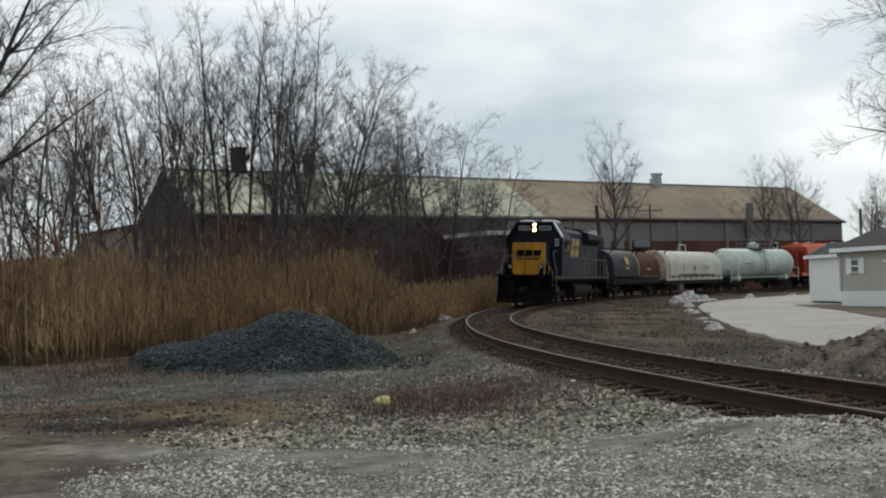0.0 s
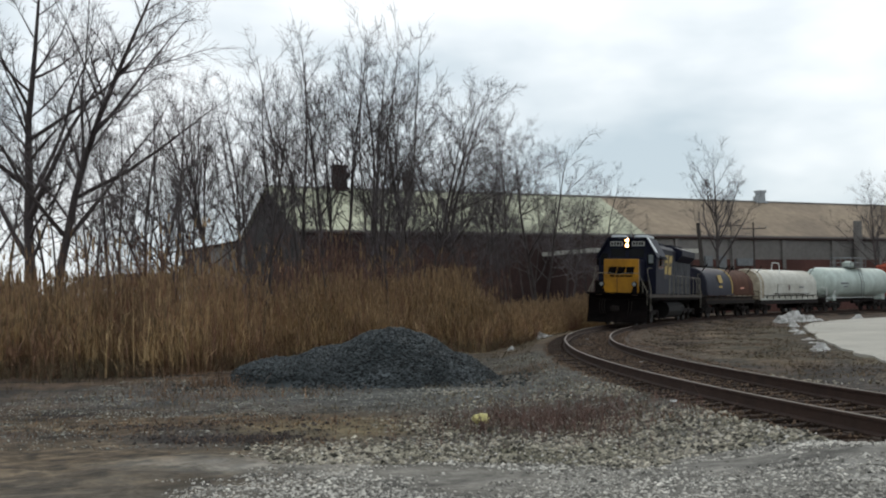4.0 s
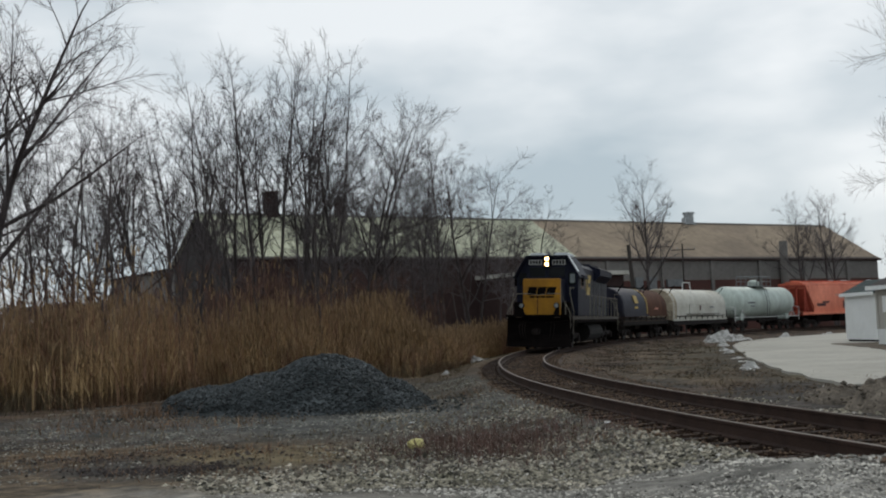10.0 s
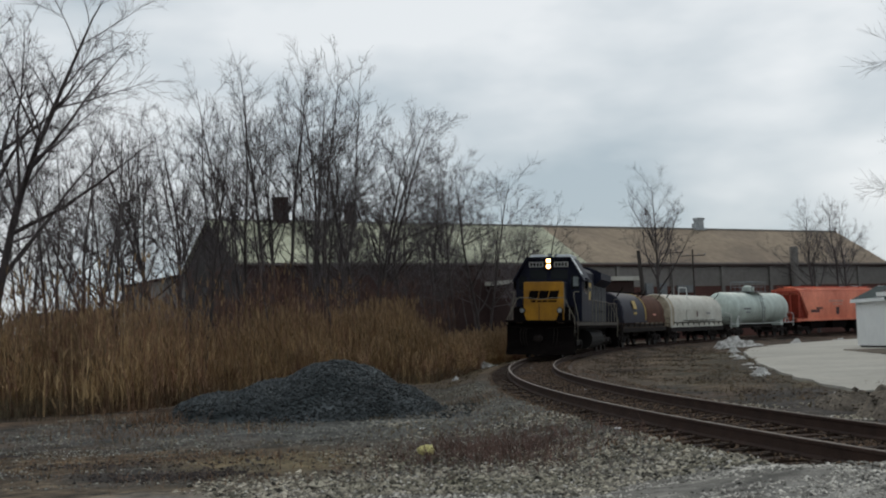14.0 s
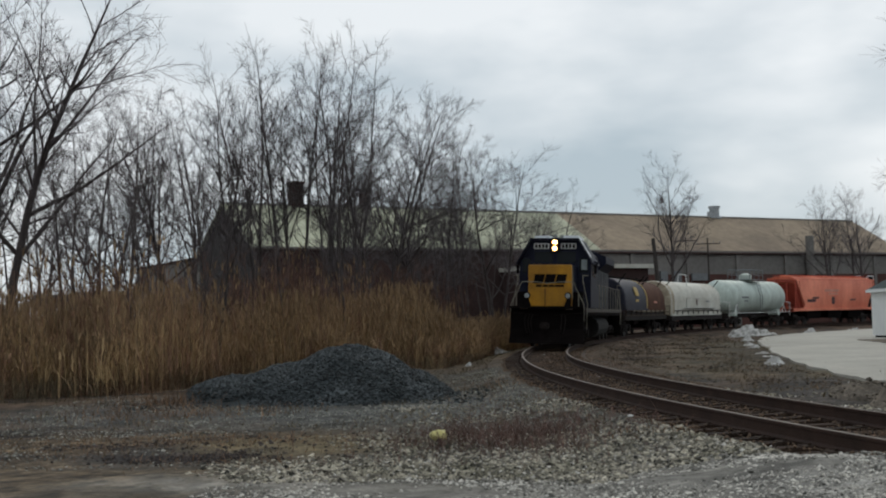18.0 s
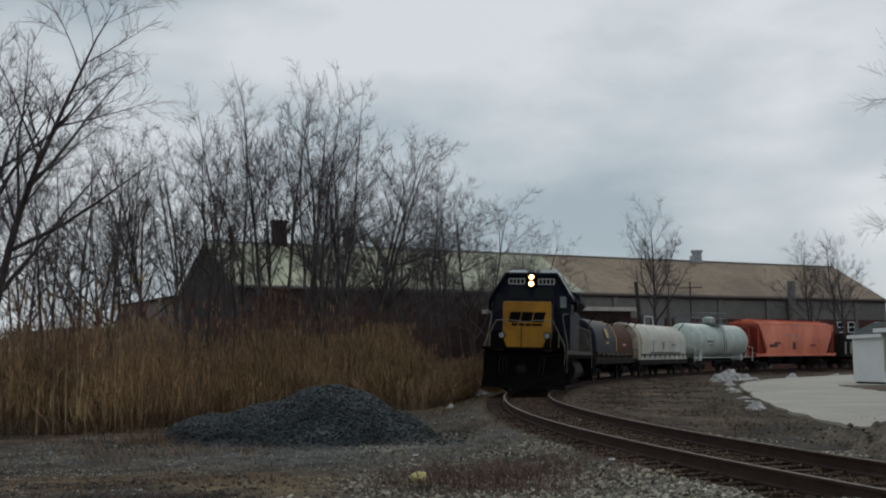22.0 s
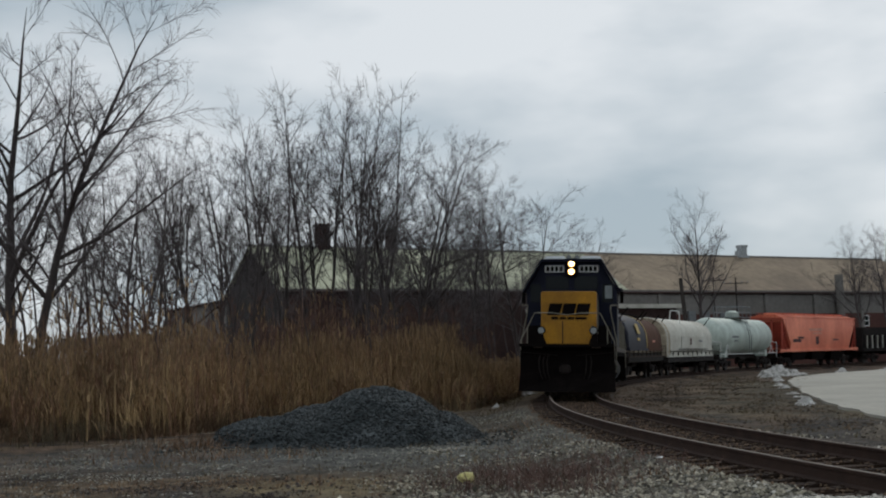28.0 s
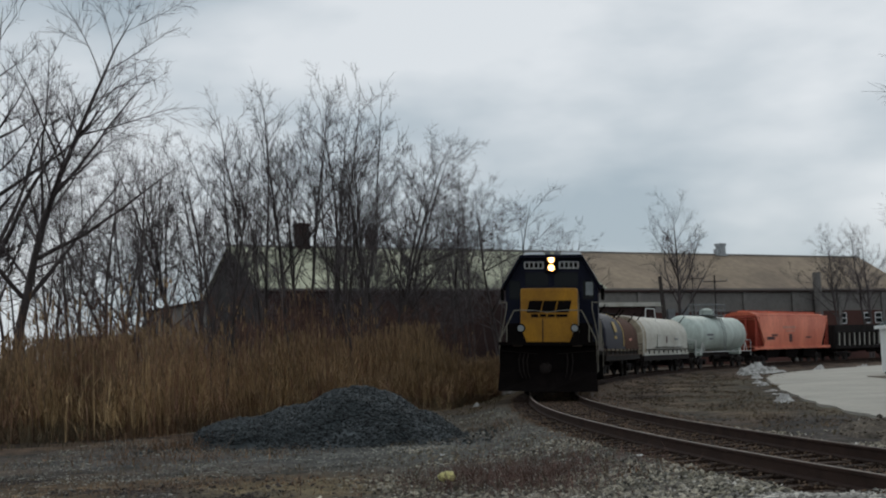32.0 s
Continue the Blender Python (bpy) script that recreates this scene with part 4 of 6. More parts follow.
        part("lens", Mesh().tube((s * 0.84, 9.72, 2.10), (s * 0.84, 9.735, 2.10), 0.10, n=18), M["ditch"], bracket, "unlit clear lamp lens")
        part("hand_brake_box", Mesh().box((s * 1.15, 8.6, 1.95), (0.45, 0.5, 0.65), bevel=0.03), M["black"], o)
    part("walkway_plate", Mesh().box((0, 9.3, 1.645), (2.9, 0.9, 0.03)), M["black"], o)


def frame_parts(o, half, length, z=1.0, width=2.7, mt="truck"):
    part("centre_sill", Mesh().box((0, 0, z), (0.6, length - 0.6, 0.36)), M[mt], o)
    for s in (-1, 1):
        part("coupler", Mesh().box((0, s * (length / 2 - 0.3), 0.87), (0.22, 0.9, 0.22), bevel=0.03).box((0.03, s * (length / 2 - 0.02), 0.87), (0.32, 0.2, 0.28), bevel=0.05), M["truck"], o)
        part("end_sill", Mesh().box((0, s * (length / 2 - 0.75), z + 0.05), (width, 0.16, 0.38)), M[mt], o)
        truck_parts(o, s * half, 2, 1.78)
        for x in (-width / 2, width / 2):
            lad = Mesh()
            for k in range(4):
                lad.tube((x, s * (length / 2 - 0.80), 0.7 + k * 0.38), (x * 0.72, s * (length / 2 - 0.70), 0.7 + k * 0.38), 0.016, n=5)
            lad.tube((x, s * (length / 2 - 0.75), 0.55), (x, s * (length / 2 - 0.75), 1.95), 0.018, n=5)
            part("end_ladder", lad, M[mt], o)
    part("brake_cylinder", Mesh().tube((-0.5, -1.2, 0.82), (-0.5, 0.3, 0.82), 0.16, n=10), M["truck"], o)
    part("air_reservoir", Mesh().tube((0.55, 0.4, 0.8), (0.55, 1.5, 0.8), 0.12, n=10), M["truck"], o)


def hood_ring(y, w, z0, z1, z2):
    ring = [(-w, y, z0), (-w, y, z1)]
    for k in range(1, 12):
        a = math.pi * k / 12
        ring.append((-w * math.cos(a), y, z1 + (z2 - z1) * math.sin(a) ** 0.85))
    return ring + [(w, y, z1), (w, y, z0)]


def coil_hood(o, y0, y1, w, z0, z1, z2, mt, label, name="coil_hood"):
    me = Mesh().loft([hood_ring(y, w * k, z0, z1, z1 + (z2 - z1) * k) for y, k in ((y0, 0.94), (y0 + 0.06, 1.0), (y1 - 0.06, 1.0), (y1, 0.94))]).data(name, M[mt])
    h = part(name, smooth(me, 30), None, o, label)
    for y in (y0 + 0.25, y1 - 0.32):
        part("hood_rib", smooth(Mesh().loft([hood_ring(y + d, w * 1.008, z0, z1, z2 + 0.012) for d in (0, 0.07)]).data("hood_rib", M[mt]), 30), None, h)
    for s in (-1, 1):
        part("lower_flange", Mesh().box((s * (w + 0.03), (y0 + y1) / 2, z0 + 0.08), (0.09, y1 - y0, 0.14)), M[mt], h)
    for y in (y0 + 0.5, y1 - 0.5):
        for s in (-1, 1):
            part("lifting_guide", Mesh().tube((s * w * 0.62, y, z2 - 0.32), (s * w * 0.95, y + 0.12, z2 + 0.22), 0.035, n=5), M["black"], h, "black lifting guide rod")
    return h


def build_coil_cars():
    o = car("coil_car", "steel coil car with one navy and one rust-brown hood", "freight car", 26.9, 4.9)
    frame_parts(o, 4.9, 14.9)
    part("deck", Mesh().box((0, 0, 1.2), (2.6, 13.2, 0.5), bevel=0.02).box((-1.4, 0, 1.12), (0.10, 13.6, 0.24)).box((1.4, 0, 1.12), (0.10, 13.6, 0.24)), M["truck"], o)
    for x in (-1.46, 1.46):
        part("side_rub_rail", Mesh().box((x, 0, 1.26), (0.04, 13.6, 0.07)), M["plate"], o, "worn brown edge of the deck")
    for y in np.arange(-6.2, 6.3, 1.55):
        part("deck_post", Mesh().box((-1.38, y, 1.42), (0.06, 0.10, 0.36)), M["plate"], o)
    coil_hood(o, -0.35, 6.35, 1.36, 1.56, 2.0, 3.50, "navy", "dull navy blue hood")
    part("hood_plate", Mesh().box((-1.30, 2.9, 2.70), (0.02, 0.95, 0.55), Matrix.Rotation(radians(20), 4, "Y")), M["stripe"], o, "yellow plate on the hood")
    part("hood_plate", Mesh().box((-1.378, 2.9, 2.16), (0.02, 0.85, 0.14), Matrix.Rotation(radians(6), 4, "Y")), M["stripe"], o, "small yellow plate on the hood")
    part("hood_band", Mesh().loft([hood_ring(y, 1.385, 1.62, 2.0, 3.525) for y in (-0.42, -0.16)]), M["stripe"], o, "yellow band at the hood's end")
    coil_hood(o, -6.75, -0.5, 1.36, 1.56, 2.0, 3.46, "brown", "rust-brown hood")
    part("faint_marks", Mesh().box((-1.36, -3.2, 2.1), (0.02, 1.0, 0.12)), M["faded"], o)
    part("top_walkway", Mesh().box((0, 0, 3.57), (0.5, 12.9, 0.05)), M["black"], o)

    o = car("coil_car", "steel coil car with a long dirty white hood", "freight car", 42.4, 5.0)
    frame_parts(o, 5.0, 15.7)
    part("deck", Mesh().box((0, 0, 1.02), (2.75, 13.8, 0.3), bevel=0.02).box((-1.4, 0, 1.0), (0.08, 13.9, 0.32)).box((1.4, 0, 1.0), (0.08, 13.9, 0.32)), M["truck"], o)
    coil_hood(o, -6.8, 6.8, 1.38, 1.16, 2.2, 3.62, "coil_white", "dirty white steel hood")
    part("hood_end_cap", smooth(Mesh().loft([hood_ring(y, 1.38 * k, 1.18, 2.2, 2.2 + 1.42 * k) for y, k in ((6.0, 1.006), (6.62, 1.006), (6.84, 0.965), (6.86, 0.9))]).data("hood_end_cap", M["tan"]), 30), None, o, "rust-stained tan end of the hood")
    part("side_panel", Mesh().box((-1.42, -0.6, 2.05), (0.03, 7.4, 0.85), bevel=0.01), M["coil_white"], o)
    part("hatch_mark", Mesh().box((-1.44, 0.4, 2.15), (0.02, 0.3, 0.45)), M["grime"], o)
    part("stencil_bar", Mesh().box((-1.44, -2.6, 2.2), (0.02, 1.1, 0.12)), M["metal_grey"], o)
    part("panel_ledge", Mesh().box((-1.45, -0.4, 1.66), (0.05, 8.6, 0.05)), M["tank_grime"], o)
    part("end_hoop", Mesh().line([(-0.9, 1.2, 3.2), (-0.82, 1.2, 4.15), (-0.25, 1.2, 4.2), (-0.2, 1.2, 3.5)], 0.035), M["white_paint"], o, "white hoop rail on the hood")
    part("deck_stain", Mesh().box((-1.475, 0, 1.52), (0.06, 12.6, 0.06)), M["truck"], o, "grimy ledge along the lower hood")
    for y in np.arange(-5.6, 5.7, 1.4):
        part("lower_latch", Mesh().box((-1.45, y, 1.36), (0.05, 0.08, 0.22)), M["tank_grime"], o)


def build_tank():
    o = car("tank_car", "pale green tank car with railed dome and white side rails", "freight car", 58.8, 5.1)
    frame_parts(o, 5.1, 16.1)
    R, Z = 1.40, 2.58
    rings = []
    for y, k in ((-6.95, 0.05), (-6.9, 0.45), (-6.72, 0.74), (-6.4, 0.93), (-6.05, 1.0), (6.05, 1.0), (6.4, 0.93), (6.72, 0.74), (6.9, 0.45), (6.95, 0.05)):
        rings.append([(R * k * math.cos(a), y, Z + R * k * math.sin(a)) for a in np.linspace(0, 2 * math.pi, 36, endpoint=False)])
    tank = part("tank", smooth(Mesh().loft(rings).data("tank", M["tank_green"])), None, o, "pale green cylindrical tank")
    for y in (-3.1, 0.0, 3.1):
        part("weld_band", Mesh().loft([[((R + 0.005) * math.cos(a), y + d, Z + (R + 0.005) * math.sin(a)) for a in np.linspace(0, 2 * math.pi, 36, endpoint=False)] for d in (0, 0.09)]), M["tank_green"], tank)
    dome = part("dome", Mesh().tube((0, 0, Z + R - 0.1), (0, 0, Z + R + 0.5), 0.55, n=20).tube((0, 0, Z + R + 0.5), (0, 0, Z + R + 0.66), 0.5, 0.2, n=20), M["tank_green"], o)
    part("dome_platform", Mesh().box((0, 0, Z + R + 0.1), (2.1, 3.2, 0.05)), M["metal_grey"], dome)
    rail = Mesh()
    for x in (-1.0, 1.0):
        for y in (-1.55, -0.55, 0.55, 1.55):
            rail.tube((x, y, Z + R + 0.05), (x, y, Z + R + 0.95), 0.03, n=5)
        for z in (0.5, 0.95):
            rail.tube((x, -1.55, Z + R + z), (x, 1.55, Z + R + z), 0.03, n=5)
    for y in (-1.55, 1.55):
        rail.tube((-1, y, Z + R + 0.95), (1, y, Z + R + 0.95), 0.03, n=5)
    part("dome_railing", rail, M["metal_grey"], dome)
    side = Mesh()
    for x in (-1.45, 1.45):
        side.line([(x, -7.2, 1.25), (x, 7.2, 1.25)], 0.03)
        for y in (-5.6, 5.6):
            side.line([(x, y - 0.5, 1.25), (x * 0.98, y, 1.95), (x, y + 0.5, 1.25)], 0.035)
        for y in (-7.2, 7.2):
            side.line([(x, y, 0.9), (x, y, 2.1), (x * 0.6, y, 2.2)], 0.03)
    part("side_rail", side, M["white_paint"], o, "white side rail and grab bars")
    for y in (-5.1, 5.1):
        part("saddle", Mesh().box((0, y, 1.25), (2.3, 0.6, 0.5)), M["tank_green"], o)
    for x in (-1.42, 1.42):
        lad = Mesh()
        for y in (-0.25, 0.25):
            lad.line([(x, y, 1.2), (x * 1.03, y, 2.6), (x * 0.75, y, Z + R)], 0.022)
        for z in np.arange(1.4, 3.4, 0.33):
            lad.tube((x * 1.02, -0.25, z), (x * 1.02, 0.25, z), 0.016, n=5)
        part("side_ladder", lad, M["metal_grey"], o)
    part("stencil", Mesh().box((-1.415, 3.6, 2.55), (0.02, 1.5, 0.16)).box((-1.40, 3.4, 2.25), (0.02, 0.9, 0.12)), M["metal_grey"], o, "faint grey stencil bars")


def build_hopper():
    o = car("hopper_car", "orange covered hopper car with sloped ends and faded lettering", "freight car", 75.7, 6.0)
    frame_parts(o, 6.0, 18.4, mt="black")
    sec = [(-1.44, 1.45), (-1.53, 2.0), (-1.55, 3.9), (-1.42, 4.25), (-0.75, 4.5), (0.75, 4.5), (1.42, 4.25), (1.55, 3.9), (1.53, 2.0), (1.44, 1.45)]
    body = part("body", smooth(Mesh().loft([[(x, y0 if z < 2.9 else y1, z) for x, z in sec] for y0, y1 in ((-6.5, -7.9), (-6.42, -7.82), (6.42, 7.82), (6.5, 7.9))]).data("body", M["orange"]), 25), None, o, "faded orange steel body")
    for x in (-1, 1):
        part("roof_edge", Mesh().box((x * 1.44, 0, 4.26), (0.1, 16.2, 0.12), bevel=0.02), M["orange"], body)
        part("side_sill", Mesh().box((x * 1.5, 0, 1.42), (0.1, 17.0, 0.24)), M["orange"], o)
    for s in (-1, 1):
        for x in (-1.42, -0.5, 0.5, 1.42):
            part("end_post", Mesh().box((x, s * 8.0, 2.7), (0.13, 0.12, 2.8)), M["orange_dark"], o, "shaded red end post")
        part("end_beam", Mesh().box((0, s * 8.05, 4.1), (2.9, 0.14, 0.2)), M["orange_dark"], o)
        for x in (-1.42, 1.42):
            part("end_brace", Mesh().box((x, s * 7.62, 2.2), (0.1, 0.1, 1.6), Matrix.Rotation(radians(-22 * s), 4, "X")), M["orange_dark"], o)
        lad = Mesh()
        for k in range(8):
            lad.tube((-1.56, s * 7.95, 1.5 + k * 0.36), (-1.56, s * 7.5, 1.5 + k * 0.36), 0.016, n=5)
        for y in (7.95, 7.5):
            lad.tube((-1.56, s * y, 1.4), (-1.56, s * y, 4.1), 0.018, n=5)
        part("side_ladder", lad, M["orange_dark"], o)
        # dark red sheet puts the recess's shade into the colour
        part("end_sheet", Mesh().loft([[(-1.46, s * (6.56 + d), 1.6), (1.46, s * (6.56 + d), 1.6), (1.50, s * (7.94 + d), 3.82), (-1.50, s * (7.94 + d), 3.82)] for d in (-0.02, 0.03)]), M["orange_dark"], o, "shaded dark red end slope sheet")
        part("end_platform", Mesh().box((0, s * 8.2, 1.3), (2.9, 0.9, 0.12)), M["orange_dark"], o)
    for y in (-4.2, 0, 4.2):
        part("discharge_gate", Mesh().box((0, y, 1.0), (2.3, 2.6, 0.9), taper=1.2), M["black"], o)
    for y in np.arange(-6.6, 6.7, 2.2):
        part("roof_hatch", Mesh().box((0, y, 4.56), (0.9, 1.9, 0.14), bevel=0.03), M["orange"], body)
    for x in (-0.85, 0.85):
        part("roof_walk", Mesh().box((x, 0, 4.62), (0.3, 15.8, 0.04)), M["orange_dark"], body)
    for y, z, w, h, mt, lab in ((1.2, 3.2, 2.8, 0.22, "faded", "faded pale lettering bar"), (0.9, 2.88, 1.9, 0.14, "faded", "faded pale lettering bar"), (0.9, 2.25, 0.6, 0.7, "grime", "dark repair patch"),
                                (5.2, 2.25, 1.6, 0.26, "grime", "smudged dark stencil"), (4.4, 2.5, 1.2, 0.18, "grime", "smudged dark stencil"), (-3.2, 2.3, 1.2, 0.14, "grime", "smudged dark stencil")):
        part("marking", Mesh().box((-1.546, y, z), (0.02, w, h)), M[mt], o, lab)


def build_gondola():
    o = car("gondola_car", "black open gondola car with ribbed sides and pale load", "freight car", 93.4, 5.6)
    frame_parts(o, 5.6, 16.6, mt="black")
    part("floor", Mesh().box((0, 0, 1.2), (2.8, 15.4, 0.2)), M["gondola"], o)
    for s in (-1, 1):
        part("top_beam", Mesh().box((s * 1.42, 0, 3.05), (0.16, 15.4, 0.75), bevel=0.03), M["gondola"], o)
        part("bottom_beam", Mesh().box((s * 1.42, 0, 1.3), (0.16, 15.4, 0.3)), M["gondola"], o)
        part("end_wall", Mesh().box((0, s * 7.7, 2.3), (2.9, 0.12, 2.2)), M["gondola"], o)
        for y in np.arange(-7.4, 7.5, 0.92):
            part("side_post", Mesh().box((s * 1.43, y, 2.1), (0.2, 0.34, 1.5)), M["gondola"], o)
    part("load", Mesh().box((0, 0, 1.95), (2.62, 14.8, 1.3), bevel=0.1), M["coil_white"], o, "pale load behind the posts")


build_loco()
build_coil_cars()
build_tank()
build_hopper()
build_gondola()
# ---------------------------------------------------------------- bare trees and brush
EDGE_X = [-60, -30, -14, -11, -8.8, -7.6, -6.0, -4.0, -2.2, -1.3, -0.7, 0.4, 1.8, 4.0, 7.5]
EDGE_Y = [30, 29, 28.2, 27.6, 28.4, 33.0, 36.5, 38.6, 39.5, 45.0, 53.0, 61.0, 68.5, 77.0, 88.0]


STEPS = (12, 9, 6, 3, 1)
WOBBLE = (0.085, 0.13, 0.14, 0.13, 0.0)


def grow(seed, h, stems=1, spread=6, base=0.3, lats=16, reach=0.32, angle=(34, 58), rise=0.5, majors=0, lean=(0, 0), bow=(0, 0), r0=0.13, twig=0.0042, dense=1.0, tip=0.60):
    """A bare tree: stems that carry major limbs, laterals, sprays and twigs: each (level, points, radii)."""
    rnd = random.Random(seed)
    out = []

    def aside(axis, turn, tilt):
        side = axis.orthogonal().normalized()
        side.rotate(Matrix.Rotation(turn, 3, axis))
        return (axis * math.cos(tilt) + side * math.sin(tilt)).normalized()

    def axis(p, d, length, r, level, lift, pull=(0, 0)):
        n, wob = STEPS[level], WOBBLE[level]
        pts, rad, q = [p.copy()], [r], d.copy()
        end = twig * (0.8 if level > 2 else 1.0)
        for i in range(n):
            f = (i + 1) / n
            q = (q + Vector((rnd.uniform(-wob, wob) + pull[0] * 2 * f / n, rnd.uniform(-wob, wob) + pull[1] * 2 * f / n, rnd.uniform(-wob, wob) * 0.6 + lift / n))).normalized()
            p = p + q * (length / n)
            pts.append(p.copy())
            rad.append(max(end, end + (r - end) * (1 - f) ** (0.85 if level < 2 else 1.1)))
        out.append((level, pts, rad))
        return pts, rad

    def on(pts, rad, f):
        g = f * (len(pts) - 1)
        i = min(len(pts) - 2, int(g))
        return pts[i].lerp(pts[i + 1], g - i), rad[i] + (rad[i + 1] - rad[i]) * (g - i), (pts[i + 1] - pts[i]).normalized()

    def twigs(pts, rad, length, lo=0.15):
        for k in range(max(3, int(length * 7.0 * dense))):
            p, r, d = on(pts, rad, rnd.uniform(lo, 1.0))
            axis(p, aside(d, rnd.uniform(0, 6.28), radians(rnd.uniform(24, 52))), rnd.uniform(0.25, 0.75) * (0.5 + 0.5 * min(1, length)), twig * 1.15, 4, 0.12)

    def spray(p, d, length, r):
        pts, rad = axis(p, d, length, r, 3, 0.14)
        twigs(pts, rad, length)

    def lateral(p, d, length, r, lift):
        pts, rad = axis(p, d, length, r, 2, lift * 0.6)
        turn = rnd.uniform(0, 6.28)
        for k in range(max(3, int(length * 4.0 * dense))):
            f = rnd.uniform(0.15, 1.0)
            q, rq, dq = on(pts, rad, f)
            turn += 2.4 + rnd.uniform(-0.6, 0.6)
            spray(q, aside(dq, turn, radians(rnd.uniform(28, 56))), length * rnd.uniform(0.22, 0.48) * (1.05 - 0.5 * f), max(twig * 1.2, rq * 0.6))
        twigs(pts, rad, length * 0.5, 0.5)

    def crown(pts, rad, length, count, far, lo, lift):
        turn = rnd.uniform(0, 6.28)
        for k in range(count):
            f = lo + (0.985 - lo) * (k + rnd.random()) / count
            p, r, d = on(pts, rad, f)
            turn += 2.4 + rnd.uniform(-0.5, 0.5)
            g = (f - lo) / (1 - lo)
            lateral(p, aside(d, turn, radians(rnd.uniform(*angle) * (1.12 - 0.18 * g))), length * far * (tip + (1 - tip) * (1 - g) ** 0.8) * rnd.uniform(0.6, 1.15), max(twig * 1.8, min(r * 0.55, r0 * 0.28)), lift)

    def stem(p, d, length, r, pull):
        pts, rad = axis(p, d, length, r, 0, 0.12, pull)
        crown(pts, rad, length, lats, reach, base, rise)
        turn = rnd.uniform(0, 6.28)
        for k in range(majors):
            f = base * 0.75 + (0.72 - base * 0.75) * (k + rnd.random()) / majors
            q, rq, dq = on(pts, rad, f)
            turn += 2.4 + rnd.uniform(-0.5, 0.5)
            far = length * (1 - f) * rnd.uniform(0.66, 0.95) * (0.74 if f < 0.36 else 1.0)
            mp, mr = axis(q, aside(dq, turn, radians(rnd.uniform(*angle))), far, rq * rnd.uniform(0.5, 0.68), 1, rise * 0.9)
            crown(mp, mr, far, max(5, int(lats * 0.55)), reach * 1.05, 0.24, rise)

    for s in range(stems):
        a = 2 * math.pi * (s + rnd.random() * 0.6) / stems
        off = 0.0 if stems == 1 else rnd.uniform(0.10, 0.35)
        tilt = radians(rnd.uniform(0.4, 1.0) * spread)
        d = Vector((math.cos(a) * math.sin(tilt) + lean[0], math.sin(a) * math.sin(tilt) + lean[1], math.cos(tilt))).normalized()
        k = 1.0 if s == 0 else rnd.uniform(0.74, 1.0)
        stem(Vector((math.cos(a) * off, math.sin(a) * off, -0.3)), d, h * k, r0 * k * rnd.uniform(0.85, 1.1), bow)
    return out


def limbs_mesh(name, limbs, material, sides):
    vs, fs = [], []
    for level, pts, rad in limbs:
        k = sides[level]
        base = len(vs)
        for i, (p, r) in enumerate(zip(pts, rad)):
            d = (pts[min(i + 1, len(pts) - 1)] - pts[max(i - 1, 0)]).normalized()
            x = d.orthogonal().normalized()
            y = d.cross(x)
            for j in range(k):
                a = 2 * math.pi * j / k
                q = p + (x * math.cos(a) + y * math.sin(a)) * r
                vs.append((q.x, q.y, q.z))
        for i in range(len(pts) - 1):
            for j in range(k):
                a, b = base + i * k + j, base + i * k + (j + 1) % k
                fs.append((a, b, b + k, a + k))
    return raw(name, vs, fs, material, True)


def tree(name, label, category, group, bark="bark", twigs="twig", sides=(8, 6, 4, 3, 3), **how):
    limbs = grow(**how)
    tall = max(p.z for q in limbs for p in q[1])
    limbs = [(lv, [p * (how["h"] / tall) for p in pts], rad) for lv, pts, rad in limbs]
    o = thing(name, label, category, group=group)
    part("trunk", limbs_mesh("trunk", [q for q in limbs if q[0] < 2], M[bark], sides), None, o)
    part("crown", limbs_mesh("crown", [q for q in limbs if q[0] > 1], M[twigs], sides), None, o)
    return o


def put(src, x, y, scale, turn, first):
    m = Matrix.Translation((x, y, ground_z(x, y))) @ Matrix.Rotation(radians(turn), 4, "Z") @ Matrix.Scale(scale, 4)
    if first:
        src.matrix_basis = m
        return src
    return copy_thing(src, m @ Matrix.Scale(1 / src.scale[0], 4))


